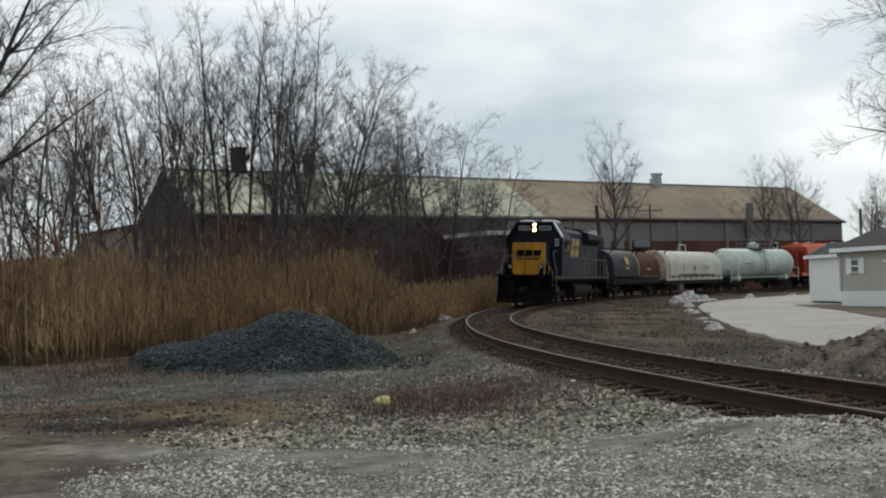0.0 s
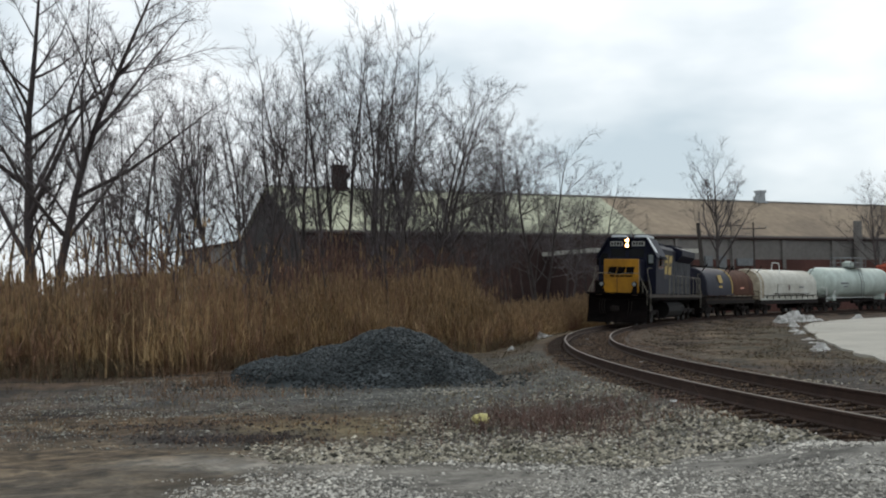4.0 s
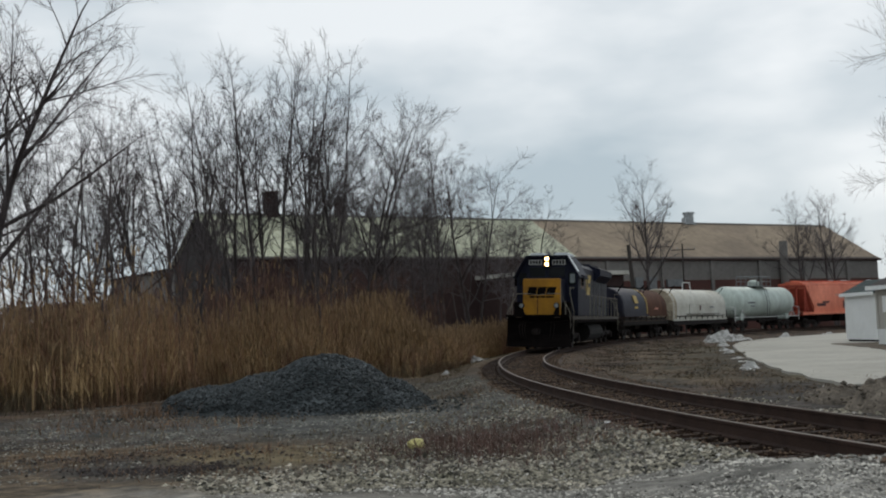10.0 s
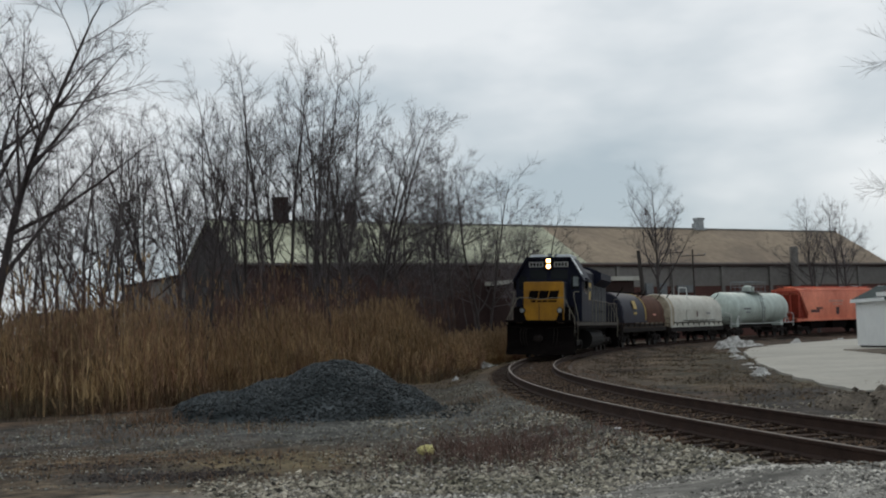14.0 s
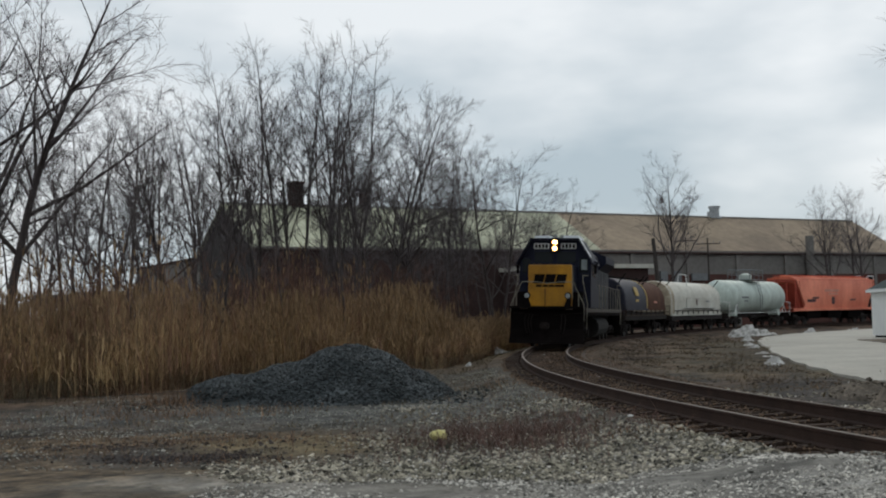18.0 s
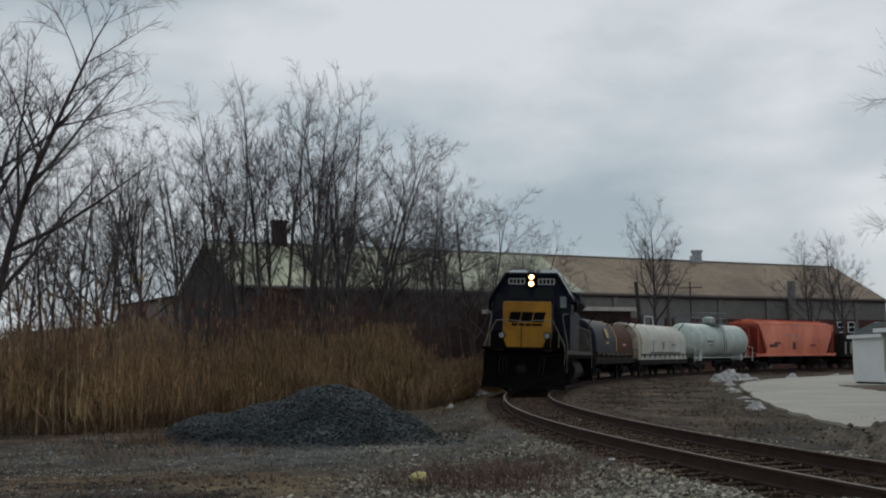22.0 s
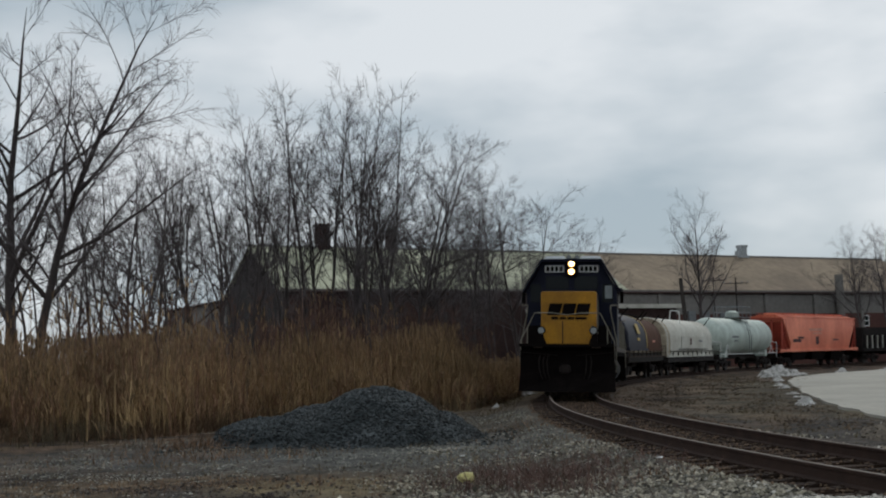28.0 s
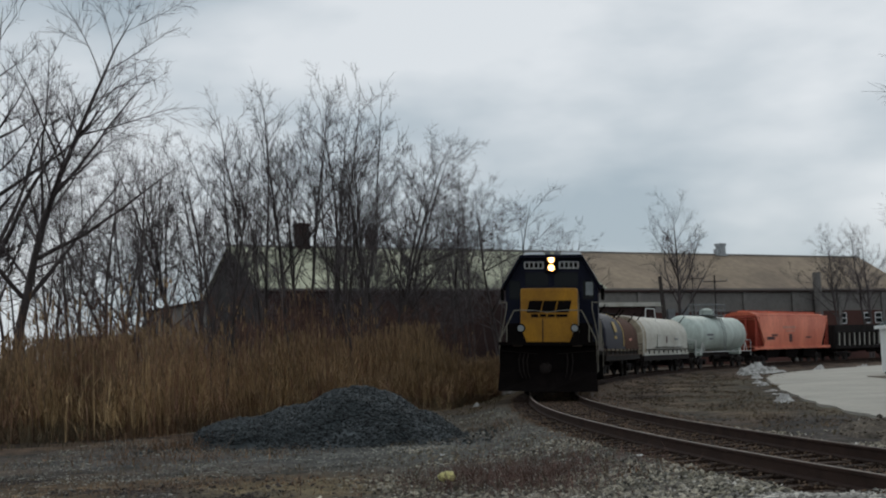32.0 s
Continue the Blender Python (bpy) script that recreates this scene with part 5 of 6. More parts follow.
def build_trees():
    kinds = {
        "giant": ("large bare tree leaning over the reeds", dict(h=12.0, majors=8, lean=(0.22, -0.03), bow=(0.34, 0), base=0.34, lats=18, reach=0.27, angle=(34, 62), rise=0.25, r0=0.15, dense=1.2)),
        "edge": ("large bare tree with long upswept limbs", dict(h=12.0, majors=8, lean=(0.06, 0), bow=(0.12, 0), base=0.30, lats=15, reach=0.28, angle=(34, 62), rise=0.5, r0=0.16)),
        "fan": ("broad bare tree with wide tangled limbs", dict(h=12.0, stems=2, spread=12, majors=6, base=0.30, lats=11, reach=0.27, angle=(40, 70), rise=0.40, r0=0.105)),
        "fan_b": ("broad bare tree forked low above the reeds", dict(h=12.0, stems=3, spread=14, majors=4, base=0.32, lats=10, reach=0.26, angle=(38, 68), rise=0.45, r0=0.095)),
        "upright": ("slender bare tree with dark upright twigs", dict(h=12.0, majors=5, spread=4, base=0.38, lats=18, reach=0.22, angle=(28, 52), rise=0.60, r0=0.085)),
        "upright_b": ("bare tree forked into two upright stems", dict(h=12.0, stems=2, spread=6, majors=3, base=0.40, lats=15, reach=0.21, angle=(28, 52), rise=0.55, r0=0.08)),
        "slender": ("bare tree with several thin upright stems", dict(h=12.0, stems=3, spread=6, majors=1, base=0.42, lats=14, reach=0.17, angle=(26, 50), rise=0.5, r0=0.062)),
        "slender_b": ("thin forked bare tree standing among the reeds", dict(h=12.0, stems=2, spread=5, majors=1, base=0.42, lats=14, reach=0.17, angle=(26, 50), rise=0.5, r0=0.07)),
        "dense": ("tall bare tree with a dense oval crown", dict(h=12.0, stems=4, spread=9, majors=4, base=0.46, lats=12, reach=0.23, angle=(26, 50), rise=0.55, r0=0.08)),
        "arch": ("bare tree with long arching side limbs", dict(h=12.0, stems=2, spread=8, majors=7, lean=(0.10, 0), bow=(0.16, 0), base=0.28, lats=15, reach=0.29, angle=(40, 68), rise=-0.02, r0=0.105, dense=1.25)),
        "arch_b": ("bare tree with twigs swept to one side", dict(h=12.0, stems=2, spread=7, majors=5, lean=(0.07, 0), bow=(0.22, 0), base=0.30, lats=15, reach=0.28, angle=(36, 62), rise=0.1, r0=0.105, dense=1.25)),
        "vase": ("bare tree with a clear trunk by the mill", dict(h=12.0, majors=9, spread=2, base=0.40, lats=16, reach=0.33, angle=(30, 54), rise=0.35, r0=0.135, twig=0.0042)),
        "vase_b": ("bare tree forked low beside the mill hall", dict(h=12.0, stems=2, spread=10, majors=6, base=0.40, lats=13, reach=0.30, angle=(28, 52), rise=0.35, r0=0.12, twig=0.0042)),
    }
    places = {
        "giant": [(-15.2, 34, 13.4, 0)],
        "edge": [(-16.5, 36, 14.8, 40)],
        "fan": [(-15.5, 44, 11.4, 0), (-14.0, 50, 12.8, 140), (-25.1, 62, 12.2, 60), (2.8, 88, 12.0, 250), (-7.6, 60, 11.6, 200)],
        "fan_b": [(-15.9, 47, 12.4, 30), (-23.2, 48, 13.6, 200), (-4.9, 74, 11.8, 100), (-12.6, 56, 10.0, 80)],
        "upright": [(-17.8, 46, 11.2, 0), (-14.5, 49, 12.1, 110), (-28.3, 64, 14.9, 40), (-31.5, 58, 13.5, 290), (-3.5, 62, 12.2, 170)],
        "upright_b": [(-17.3, 54, 13.6, 0), (-11.8, 44, 11.3, 70), (-6.9, 51, 13.8, 20), (-26.3, 52, 12.4, 230)],
        "slender": [(-19.2, 52, 12.8, 0), (-14.3, 56, 13.4, 100), (-7.6, 50, 14.5, 50), (-24.2, 58, 14.4, 190), (-1.4, 74, 12.6, 280)],
        "slender_b": [(-13.9, 45, 11.4, 0), (-10.4, 50, 14.0, 90), (-4.6, 56, 12.0, 200), (-14.7, 66, 13.8, 10), (-9.9, 40, 8.6, 130), (-6.3, 43, 9.4, 300), (-10.1, 31.5, 7.8, 20), (-8.7, 33.5, 8.4, 250), (-7.4, 37, 7.6, 80), (-5.6, 39.5, 8.4, 180), (-4.6, 42, 8.6, 330), (-3.0, 43, 7.2, 120), (-12.6, 33, 8.2, 210), (-2.6, 58, 10.6, 40)],
        "dense": [(-9.4, 50, 14.9, 0), (-11.6, 52, 14.2, 120), (-8.2, 53, 14.6, 230), (-2.7, 70, 13.6, 60)],
        "arch": [(-5.7, 52, 12.4, 0), (-0.7, 72, 13.2, 15)],
        "arch_b": [(-5.5, 54, 13.2, 0), (0.9, 84, 11.8, -20)],
        "vase": [(15.9, 117, 18.4, 20), (37.7, 140, 16.6, 80), (67.5, 190, 17.4, 300)],
        "vase_b": [(41.6, 142, 17.2, 200), (58.3, 165, 16.4, 30)],
    }
    for i, (kind, (words, how)) in enumerate(kinds.items()):
        src = tree("bare_tree", words, "tree", "bare trees along the line", seed=61 + i, **how)
        for k, (x, y, h, turn) in enumerate(places[kind]):
            put(src, x, y, h / 12.0, turn, k == 0)
    big = tree("bare_tree", "tall bare tree with dense drooping twigs beside the drive", "tree", "bare trees along the line", seed=5, h=12.6, stems=1, spread=2, majors=38, base=0.50, lats=18, reach=0.46, angle=(44, 80), rise=0.15, r0=0.22, twig=0.0026, dense=1.7)
    put(big, 13.6, 24.8, 1.0, 0, True)
    shrubs = [tree("shrub", "tangled leafless brown shrub behind the reeds", "shrub", "brown shrubs", "brush", "brush", seed=40 + i, h=4.0, sides=(4, 3, 3, 3, 3), stems=7, spread=26, base=0.2, lats=6, reach=0.34, angle=(24, 50), rise=0.4, r0=0.022, twig=0.0055, dense=0.6) for i in range(3)]
    rnd = random.Random(8)
    done = [True] * 3
    for i in range(150):
        x = rnd.uniform(-34, 1) if i % 3 else rnd.uniform(-14, -1) if i < 110 else rnd.uniform(-5, 4)
        y = float(np.interp(x, EDGE_X, EDGE_Y)) + rnd.uniform(4, 26)
        if float(track_distance([x], [y])[0]) < 4.6 or x > -3:
            continue
        k = i % 3
        low = 0.66 if x < -12.5 else 0.7 if x > -3 else 1.0
        put(shrubs[k], x, y, rnd.uniform(0.6, 1.1) * low, rnd.uniform(0, 360), done[k])
        done[k] = False


build_trees()


# ---------------------------------------------------------------- reeds, weeds, grass


def blade(vs, fs, p, d, up, w, bend, n=3):
    """A tapering strip that starts at p, rises by up and leans along d."""
    s = Vector((-d.y, d.x, 0)) * (w / 2)
    k = len(vs)
    for i in range(n + 1):
        f = i / n
        c = p + d * (bend * f * f) + Vector((0, 0, up * f))
        q = s * (1 - 0.75 * f)
        vs.append(tuple(c - q))
        vs.append(tuple(c + q))
    for i in range(n):
        fs.append((k + 2 * i, k + 2 * i + 1, k + 2 * i + 3, k + 2 * i + 2))


def build_reeds():
    rnd = random.Random(3)
    xs = np.array([rnd.uniform(-27, 3.5) if i % 5 else rnd.uniform(-8, 3.5) for i in range(42000)])
    back = np.array([min(26, rnd.expovariate(1 / 3.4)) for _ in xs])
    ys = np.interp(xs, EDGE_X, EDGE_Y) + back + np.array([1.3 * rough(x, 5, 0.6) + 0.8 * rough(x, 9, 2.2) + rnd.uniform(-0.3, 0.3) - (rnd.random() < 0.06) * rnd.uniform(0, 2.0) for x in xs])
    dist = track_distance(xs, ys)
    gold, red, pv, pf = ([], []), ([], []), [], []
    for x, y, b, d in zip(xs, ys, back, dist):
        if d < 2.3 + 0.5 * rnd.random() or x > np.interp(y, TY[:300], TX[:300]) or y < 45 and (x + 3.2) ** 2 / 7 + (y - 24.3) ** 2 / 5 < 1:
            continue
        patch = rough(x, y, 0.28)
        if rough(x, y, 0.8) < -0.22 and rnd.random() < 0.72:
            continue
        vs, fs = red if rough(x, y + 40, 0.45) + rnd.uniform(-0.35, 0.35) > 0.14 else gold
        h = (2.05 + 0.6 * patch + rnd.uniform(-0.7, 0.45)) * (0.35 + 0.65 * min(1, b / 1.6 + 0.3 * rnd.random())) * (0.78 if d < 4 else 1.0) * (0.76 if x > -4 and y > 42 else 1.0)
        if rnd.random() < 0.12 and d > 6:
            h, vs, fs = h * rnd.uniform(1.2, 1.6), red[0], red[1]
        p = Vector((x, y, ground_z(x, y, d) - 0.03))
        a = rnd.uniform(0, 2 * math.pi)
        dr = Vector((math.cos(a), math.sin(a), 0))
        lean = rnd.uniform(0.03, 0.32)
        blade(vs, fs, p, dr, h, rnd.uniform(0.010, 0.018), lean)
        for _ in range(2):
            a = rnd.uniform(0, 2 * math.pi)
            d2 = Vector((math.cos(a), math.sin(a), 0))
            z = h * rnd.uniform(0.15, 0.7)
            blade(vs, fs, p + Vector((0, 0, z)) + dr * lean * (z / h) ** 2, d2, rnd.uniform(0.1, 0.5), rnd.uniform(0.015, 0.03), rnd.uniform(0.15, 0.45), 2)
        if rnd.random() < 0.35:
            top = p + dr * lean + Vector((0, 0, h - 0.03))
            for _ in range(3):
                blade(pv, pf, top, Vector((math.cos(a), math.sin(a), 0)), rnd.uniform(0.15, 0.32), rnd.uniform(0.03, 0.05), rnd.uniform(0.02, 0.14), 2)
                a += 2.1
    tagged(new("reeds", raw("reeds", *gold, M["reed"])), "dense bed of dry golden-brown reeds", "reeds", kind="stuff")
    tagged(new("dry_stalks", raw("dry_stalks", *red, M["redreed"])), "red-brown dry stalks among the reeds", "stalks", kind="stuff")
    tagged(new("reed_plumes", raw("reed_plumes", pv, pf, M["plume"])), "feathery brown plumes of the dry reeds", "reeds", kind="stuff")

    vs, fs = [], []
    for _ in range(1900):
        x, y = rnd.gauss(-0.1, 0.85), rnd.gauss(15.4, 1.1)
        a = rnd.uniform(0, 2 * math.pi)
        p = Vector((x, y, ground_z(x, y) - 0.01))
        for _ in range(2):
            a = rnd.uniform(0, 2 * math.pi)
            blade(vs, fs, p, Vector((math.cos(a), math.sin(a), 0)), rnd.uniform(0.03, 0.2) * (1 + (rnd.random() < 0.1)), rnd.uniform(0.005, 0.010), rnd.uniform(0.05, 0.28), 2)
    tagged(new("dead_weeds", raw("dead_weeds", vs, fs, M["weed"])), "patch of reddish-brown dead weeds on the gravel", "weeds", kind="stuff")

    vs, fs, lv, lf = [], [], [], []
    for _ in range(26000):
        k = rnd.random()
        if k < 0.10:
            x, y = rnd.uniform(-12, -2), rnd.uniform(14, 28)
        elif k < 0.75:
            y = rnd.uniform(16, 85)
            x = float(np.interp(y, TY[60:300], TX[60:300])) + rnd.uniform(2.2, 6.0 + y * 0.06)
        else:
            y = rnd.uniform(14, 60)
            x = float(np.interp(y, TY[60:300], TX[60:300])) - rnd.uniform(1.8, 4.5)
        if k > 0.92:
            x = rnd.uniform(-16, -1)
            y = float(np.interp(x, EDGE_X, EDGE_Y)) - abs(rnd.gauss(0, 0.9)) + 0.4
            p = Vector((x, y, ground_z(x, y) - 0.01))
            for _ in range(3):
                a = rnd.uniform(0, 2 * math.pi)
                blade(vs, fs, p, Vector((math.cos(a), math.sin(a), 0)), rnd.uniform(0.1, 0.55), rnd.uniform(0.008, 0.016), rnd.uniform(0.05, 0.3), 2)
            continue
        if rough(x, y, 0.5) < -0.1 + 0.25 * rnd.random() - 0.15 or 0.1 < k < 0.75 and rough(x, y * 0.6, 0.8) < 0.05 + 0.3 * rnd.random():
            continue
        p = Vector((x, y, ground_z(x, y) - 0.01))
        for _ in range(2):
            a = rnd.uniform(0, 2 * math.pi)
            blade(vs, fs, p, Vector((math.cos(a), math.sin(a), 0)), rnd.uniform(0.02, 0.10) * (1.9 if 0.35 < k < 0.75 and rough(x, y, 0.9) > 0.1 else 1), rnd.uniform(0.006, 0.014) * (1 + y / 60), rnd.uniform(0.03, 0.15), 2)
    for _ in range(9000):
        x = rnd.uniform(-17, -0.8)
        y = float(np.interp(x, EDGE_X, EDGE_Y)) + 0.5 - abs(rnd.gauss(0, 0.75)) + 1.1 * rough(x, 5, 0.6)
        p = Vector((x, y, ground_z(x, y) - 0.01))
        a = rnd.uniform(0, 2 * math.pi)
        blade(lv, lf, p, Vector((math.cos(a), math.sin(a), 0)), rnd.uniform(0.04, 0.42), rnd.uniform(0.010, 0.022), rnd.uniform(0.15, 0.6), 2)
    # dark upright blades added to deepen the shade at the reeds' foot
    for _ in range(8000):
        x = rnd.uniform(-17, -0.8)
        y = float(np.interp(x, EDGE_X, EDGE_Y)) + rnd.uniform(-0.3, 1.6) + 1.1 * rough(x, 5, 0.6)
        p = Vector((x, y, ground_z(x, y) - 0.01))
        a = rnd.uniform(0, 2 * math.pi)
        blade(lv, lf, p, Vector((math.cos(a), math.sin(a), 0)), rnd.uniform(0.25, 1.0), rnd.uniform(0.012, 0.026), rnd.uniform(0.1, 0.5), 2)
    for cx, cy, sx, sy, count, tall in ((-4.3, 15.6, 1.5, 0.5, 900, 0.10), (-6.6, 14.2, 1.0, 0.35, 500, 0.09), (-3.2, 13.4, 0.9, 0.4, 450, 0.08), (-6.2, 20.5, 1.2, 0.9, 700, 0.22), (-6.9, 23.2, 0.6, 0.7, 500, 0.40), (0.6, 19.8, 0.8, 1.6, 600, 0.10), (-0.4, 25.5, 0.5, 1.6, 350, 0.14), (1.6, 14.4, 0.9, 0.5, 420, 0.09)):
        for _ in range(count):
            x, y = rnd.gauss(cx, sx), rnd.gauss(cy, sy)
            p = Vector((x, y, ground_z(x, y) - 0.01))
            a = rnd.uniform(0, 2 * math.pi)
            blade(lv, lf, p, Vector((math.cos(a), math.sin(a), 0)), rnd.uniform(0.2, 1.0) * tall, rnd.uniform(0.006, 0.014), rnd.uniform(0.2, 1.2) * tall, 2)
    tagged(new("reed_litter", raw("reed_litter", lv, lf, M["litter"])), "brown litter and weeds at the reeds' edge, with dark blades added for shade", "litter", kind="stuff")
    tagged(new("dead_grass", raw("dead_grass", vs, fs, M["straw"])), "thin matted dead grass", "grass", kind="stuff")


build_reeds()


# ---------------------------------------------------------------- stones, heaps, snow
OCT = np.array([(1, 0, 0), (-1, 0, 0), (0, 1, 0), (0, -1, 0), (0, 0, 1), (0, 0, -1)], float)
OCT_F = [(0, 2, 4), (2, 1, 4), (1, 3, 4), (3, 0, 4), (2, 0, 5), (1, 2, 5), (3, 1, 5), (0, 3, 5)]


def stones(name, x, y, z, size, material, seed):
    """Angular stones, one mesh for all of them."""
    g = np.random.RandomState(seed)
    n = len(x)
    p = OCT[None] + g.uniform(-0.38, 0.38, (n, 6, 3))
    p *= (size[:, None] * np.stack([g.uniform(0.7, 1.2, n), g.uniform(0.7, 1.2, n), g.uniform(0.45, 0.8, n)], 1))[:, None, :]
    a = g.uniform(0, 2 * np.pi, n)
    c, s = np.cos(a)[:, None], np.sin(a)[:, None]
    q = np.stack([p[..., 0] * c - p[..., 1] * s, p[..., 0] * s + p[..., 1] * c, p[..., 2]], -1)
    q += np.stack([x, y, z], 1)[:, None, :]
    f = (np.array(OCT_F)[None] + 6 * np.arange(n)[:, None, None]).reshape(-1, 3)
    return raw(name, q.reshape(-1, 3).tolist(), f.tolist(), material)


def ground_zs(x, y):
    return np.array([ground_z(a, b, d) for a, b, d in zip(x, y, track_distance(x, y))])


def build_stones():
    g = np.random.RandomState(5)
    n = 124000
    y = 6.4 + 16.6 * g.rand(n) ** 1.25
    x = g.uniform(-0.44, 0.46, n) * y
    keep = np.array([0.5 + 1.1 * rough(a, b, 0.55) + 0.5 * rough(a, b, 1.8) for a, b in zip(x, y)])
    keep += np.clip((x + 2.2) * 0.34, -1.3, 0.4) + np.clip((12.8 - y) * 0.16, -0.8, 0.3)
    keep -= 0.6 * np.exp(-((x + 0.6) / 0.8) ** 2 - ((y - 10.0) / 0.6) ** 2) + 0.62 * np.exp(-((y - 10.7 + 0.27 * x) / 0.50) ** 2) + 1.05 * np.exp(-((x + 4.0) / 1.4) ** 2 - ((y - 9.2) / 1.4) ** 2)
    ok = (keep > g.uniform(0.1, 0.9, n)) & (track_distance(x, y) > np.where(y < 11.0, 0.82, 1.20 + 0.22 * g.rand(n) - 0.11))
    x, y = x[ok], y[ok]
    size = (0.0065 + 0.0145 * g.rand(len(x)) ** 1.5) * (1 + 0.6 * (g.rand(len(x)) > 0.93)) * np.clip(1.25 - 0.09 * (12 - y), 0.75, 1.25)
    band = (y > 11.6 + 0.9 * np.array([rough(a, b, 0.8) for a, b in zip(x, y)])) & (g.rand(len(x)) < 0.85)
    far = (y > 12.6) & (g.rand(len(x)) < 0.22)
    z = ground_zs(x, y) + size * 0.2
    tagged(new("gravel", stones("gravel", x[~band], y[~band], z[~band], size[~band], M["stone"], 1)), "loose pale limestone gravel", "gravel", kind="stuff")
    band &= ~far
    size *= 1.45
    tagged(new("dirty_gravel", stones("dirty_gravel", x[band], y[band], z[band], size[band], M["mixstone"], 41)), "mixed grey, brown and mossy stones by the track", "gravel", kind="stuff")

    n = 60000
    y = 13 + 21 * g.rand(n)
    x = g.uniform(-9.5, 1.6, n)
    keep = np.array([0.25 + rough(a, b, 0.7) + 0.7 * rough(a, b, 2.4) for a, b in zip(x, y)])
    keep -= 0.8 * np.exp(-((x + 3.0) / 1.7) ** 2 - ((y - 15.6) / 1.1) ** 2) + 1.2 * np.exp(-((x + 4.1) / 1.1) ** 2 - ((y - 13.8) / 0.4) ** 2)
    keep = keep > g.uniform(-0.2, 0.9, n)
    ok = keep & (track_distance(x, y) > 1.6) & (np.interp(x, EDGE_X, EDGE_Y) > y)
    x, y = x[ok], y[ok]
    size = g.uniform(0.006, 0.020, len(x)) * (1 + 0.8 * (g.rand(len(x)) > 0.93))
    tagged(new("gravel_scatter", stones("gravel_scatter", x, y, ground_zs(x, y) + size * 0.15, size, M["chip"], 12)), "grey-green stone chips pressed into the mud", "gravel", kind="stuff")

    x = np.concatenate([g.normal(-3.9, 0.50, 900), g.normal(-5.2, 0.6, 300), g.normal(-3.0, 1.3, 400)])
    y = np.concatenate([g.normal(13.8, 0.24, 900), g.normal(15.2, 0.30, 300), g.normal(15.4, 0.9, 400)])
    size = 0.010 + 0.030 * g.rand(len(x)) ** 2
    tagged(new("mud_clods", stones("mud_clods", x, y, ground_zs(x, y) + size * 0.15, size, M["debris"], 51)), "dark wet clods and rotting debris on the mud", "debris", kind="stuff")

    n = 9000
    x, y = g.normal(0.9, 1.6, n), g.normal(17.2, 2.2, n)
    keep = np.array([0.3 + rough(a, b, 0.9) + 0.7 * rough(a, b, 2.6) for a, b in zip(x, y)]) > g.uniform(-0.1, 0.9, n)
    ok = keep & (track_distance(x, y) > 1.25) & (x < np.interp(y, TY[:300], TX[:300]))
    x, y = x[ok], y[ok]
    size = g.uniform(0.010, 0.028, len(x))
    tagged(new("gravel_patch", stones("gravel_patch", x, y, ground_zs(x, y) + size * 0.2, size, M["chip"], 15)), "sparse pale gravel among the weeds", "gravel", kind="stuff")

    n = 16000
    y = g.uniform(14, 84, n)
    x = np.interp(y, TY[60:320], TX[60:320]) + 1.9 + g.rand(n) * (3.2 + y * 0.045)
    keep = np.array([rough(a, b * 0.5, 0.5) + 0.6 * rough(a, b, 1.6) for a, b in zip(x, y)]) > g.uniform(-0.15, 0.45, n)
    x, y = x[keep], y[keep]
    size = g.uniform(0.012, 0.036, len(x)) * (0.8 + y / 60)
    tagged(new("clods", stones("clods", x, y, ground_zs(x, y) + size * 0.1, size, M["clod"], 7)), "scattered brown clods and stones by the track", "soil", kind="stuff")

    n = 32000
    u, lat = g.uniform(-26, 24, n), g.uniform(-1.45, 1.3, n)
    bx, by, dx, dy = (np.interp(u, U, q) for q in (TX, TY, DX, DY))
    x, y = bx + lat * dy, by - lat * dx
    ok = (np.abs(np.abs(lat) - 0.7525) > 0.09) & (np.array([rough(a, b, 1.3) for a, b in zip(x, y)]) > g.uniform(-0.7, 0.35, n)) & ((lat > -0.7) | (g.rand(n) < 0.55))
    x, y = x[ok], y[ok]
    size = g.uniform(0.010, 0.026, len(x))
    tagged(new("crib_ballast", stones("crib_ballast", x, y, -0.187 + g.uniform(-0.015, 0.02, len(x)), size, M["ballast"], 22)), "brown stones strewn over the ties", "ballast", kind="stuff")

    n = 40000
    u = np.concatenate([g.uniform(-40, 10, n // 2), g.uniform(-40, 45, n // 2)])
    lat = np.clip(g.normal(0, 1.25, n), -2.6, 2.6)
    lat = np.where(g.rand(n) < 0.25, -g.uniform(1.1, 2.6, n), lat)
    bx, by, dx, dy = (np.interp(u, U, q) for q in (TX, TY, DX, DY))
    x, y = bx + lat * dy, by - lat * dx
    ok = (np.abs(np.abs(lat) - 0.7525) > 0.10) & (lat > -1.35)
    x, y = x[ok], y[ok]
    size = g.uniform(0.012, 0.030, len(x))
    tagged(new("ballast", stones("ballast", x, y, ground_zs(x, y) + size * 0.2, size, M["ballast"], 2)), "dirty grey-brown track ballast", "ballast", kind="stuff")


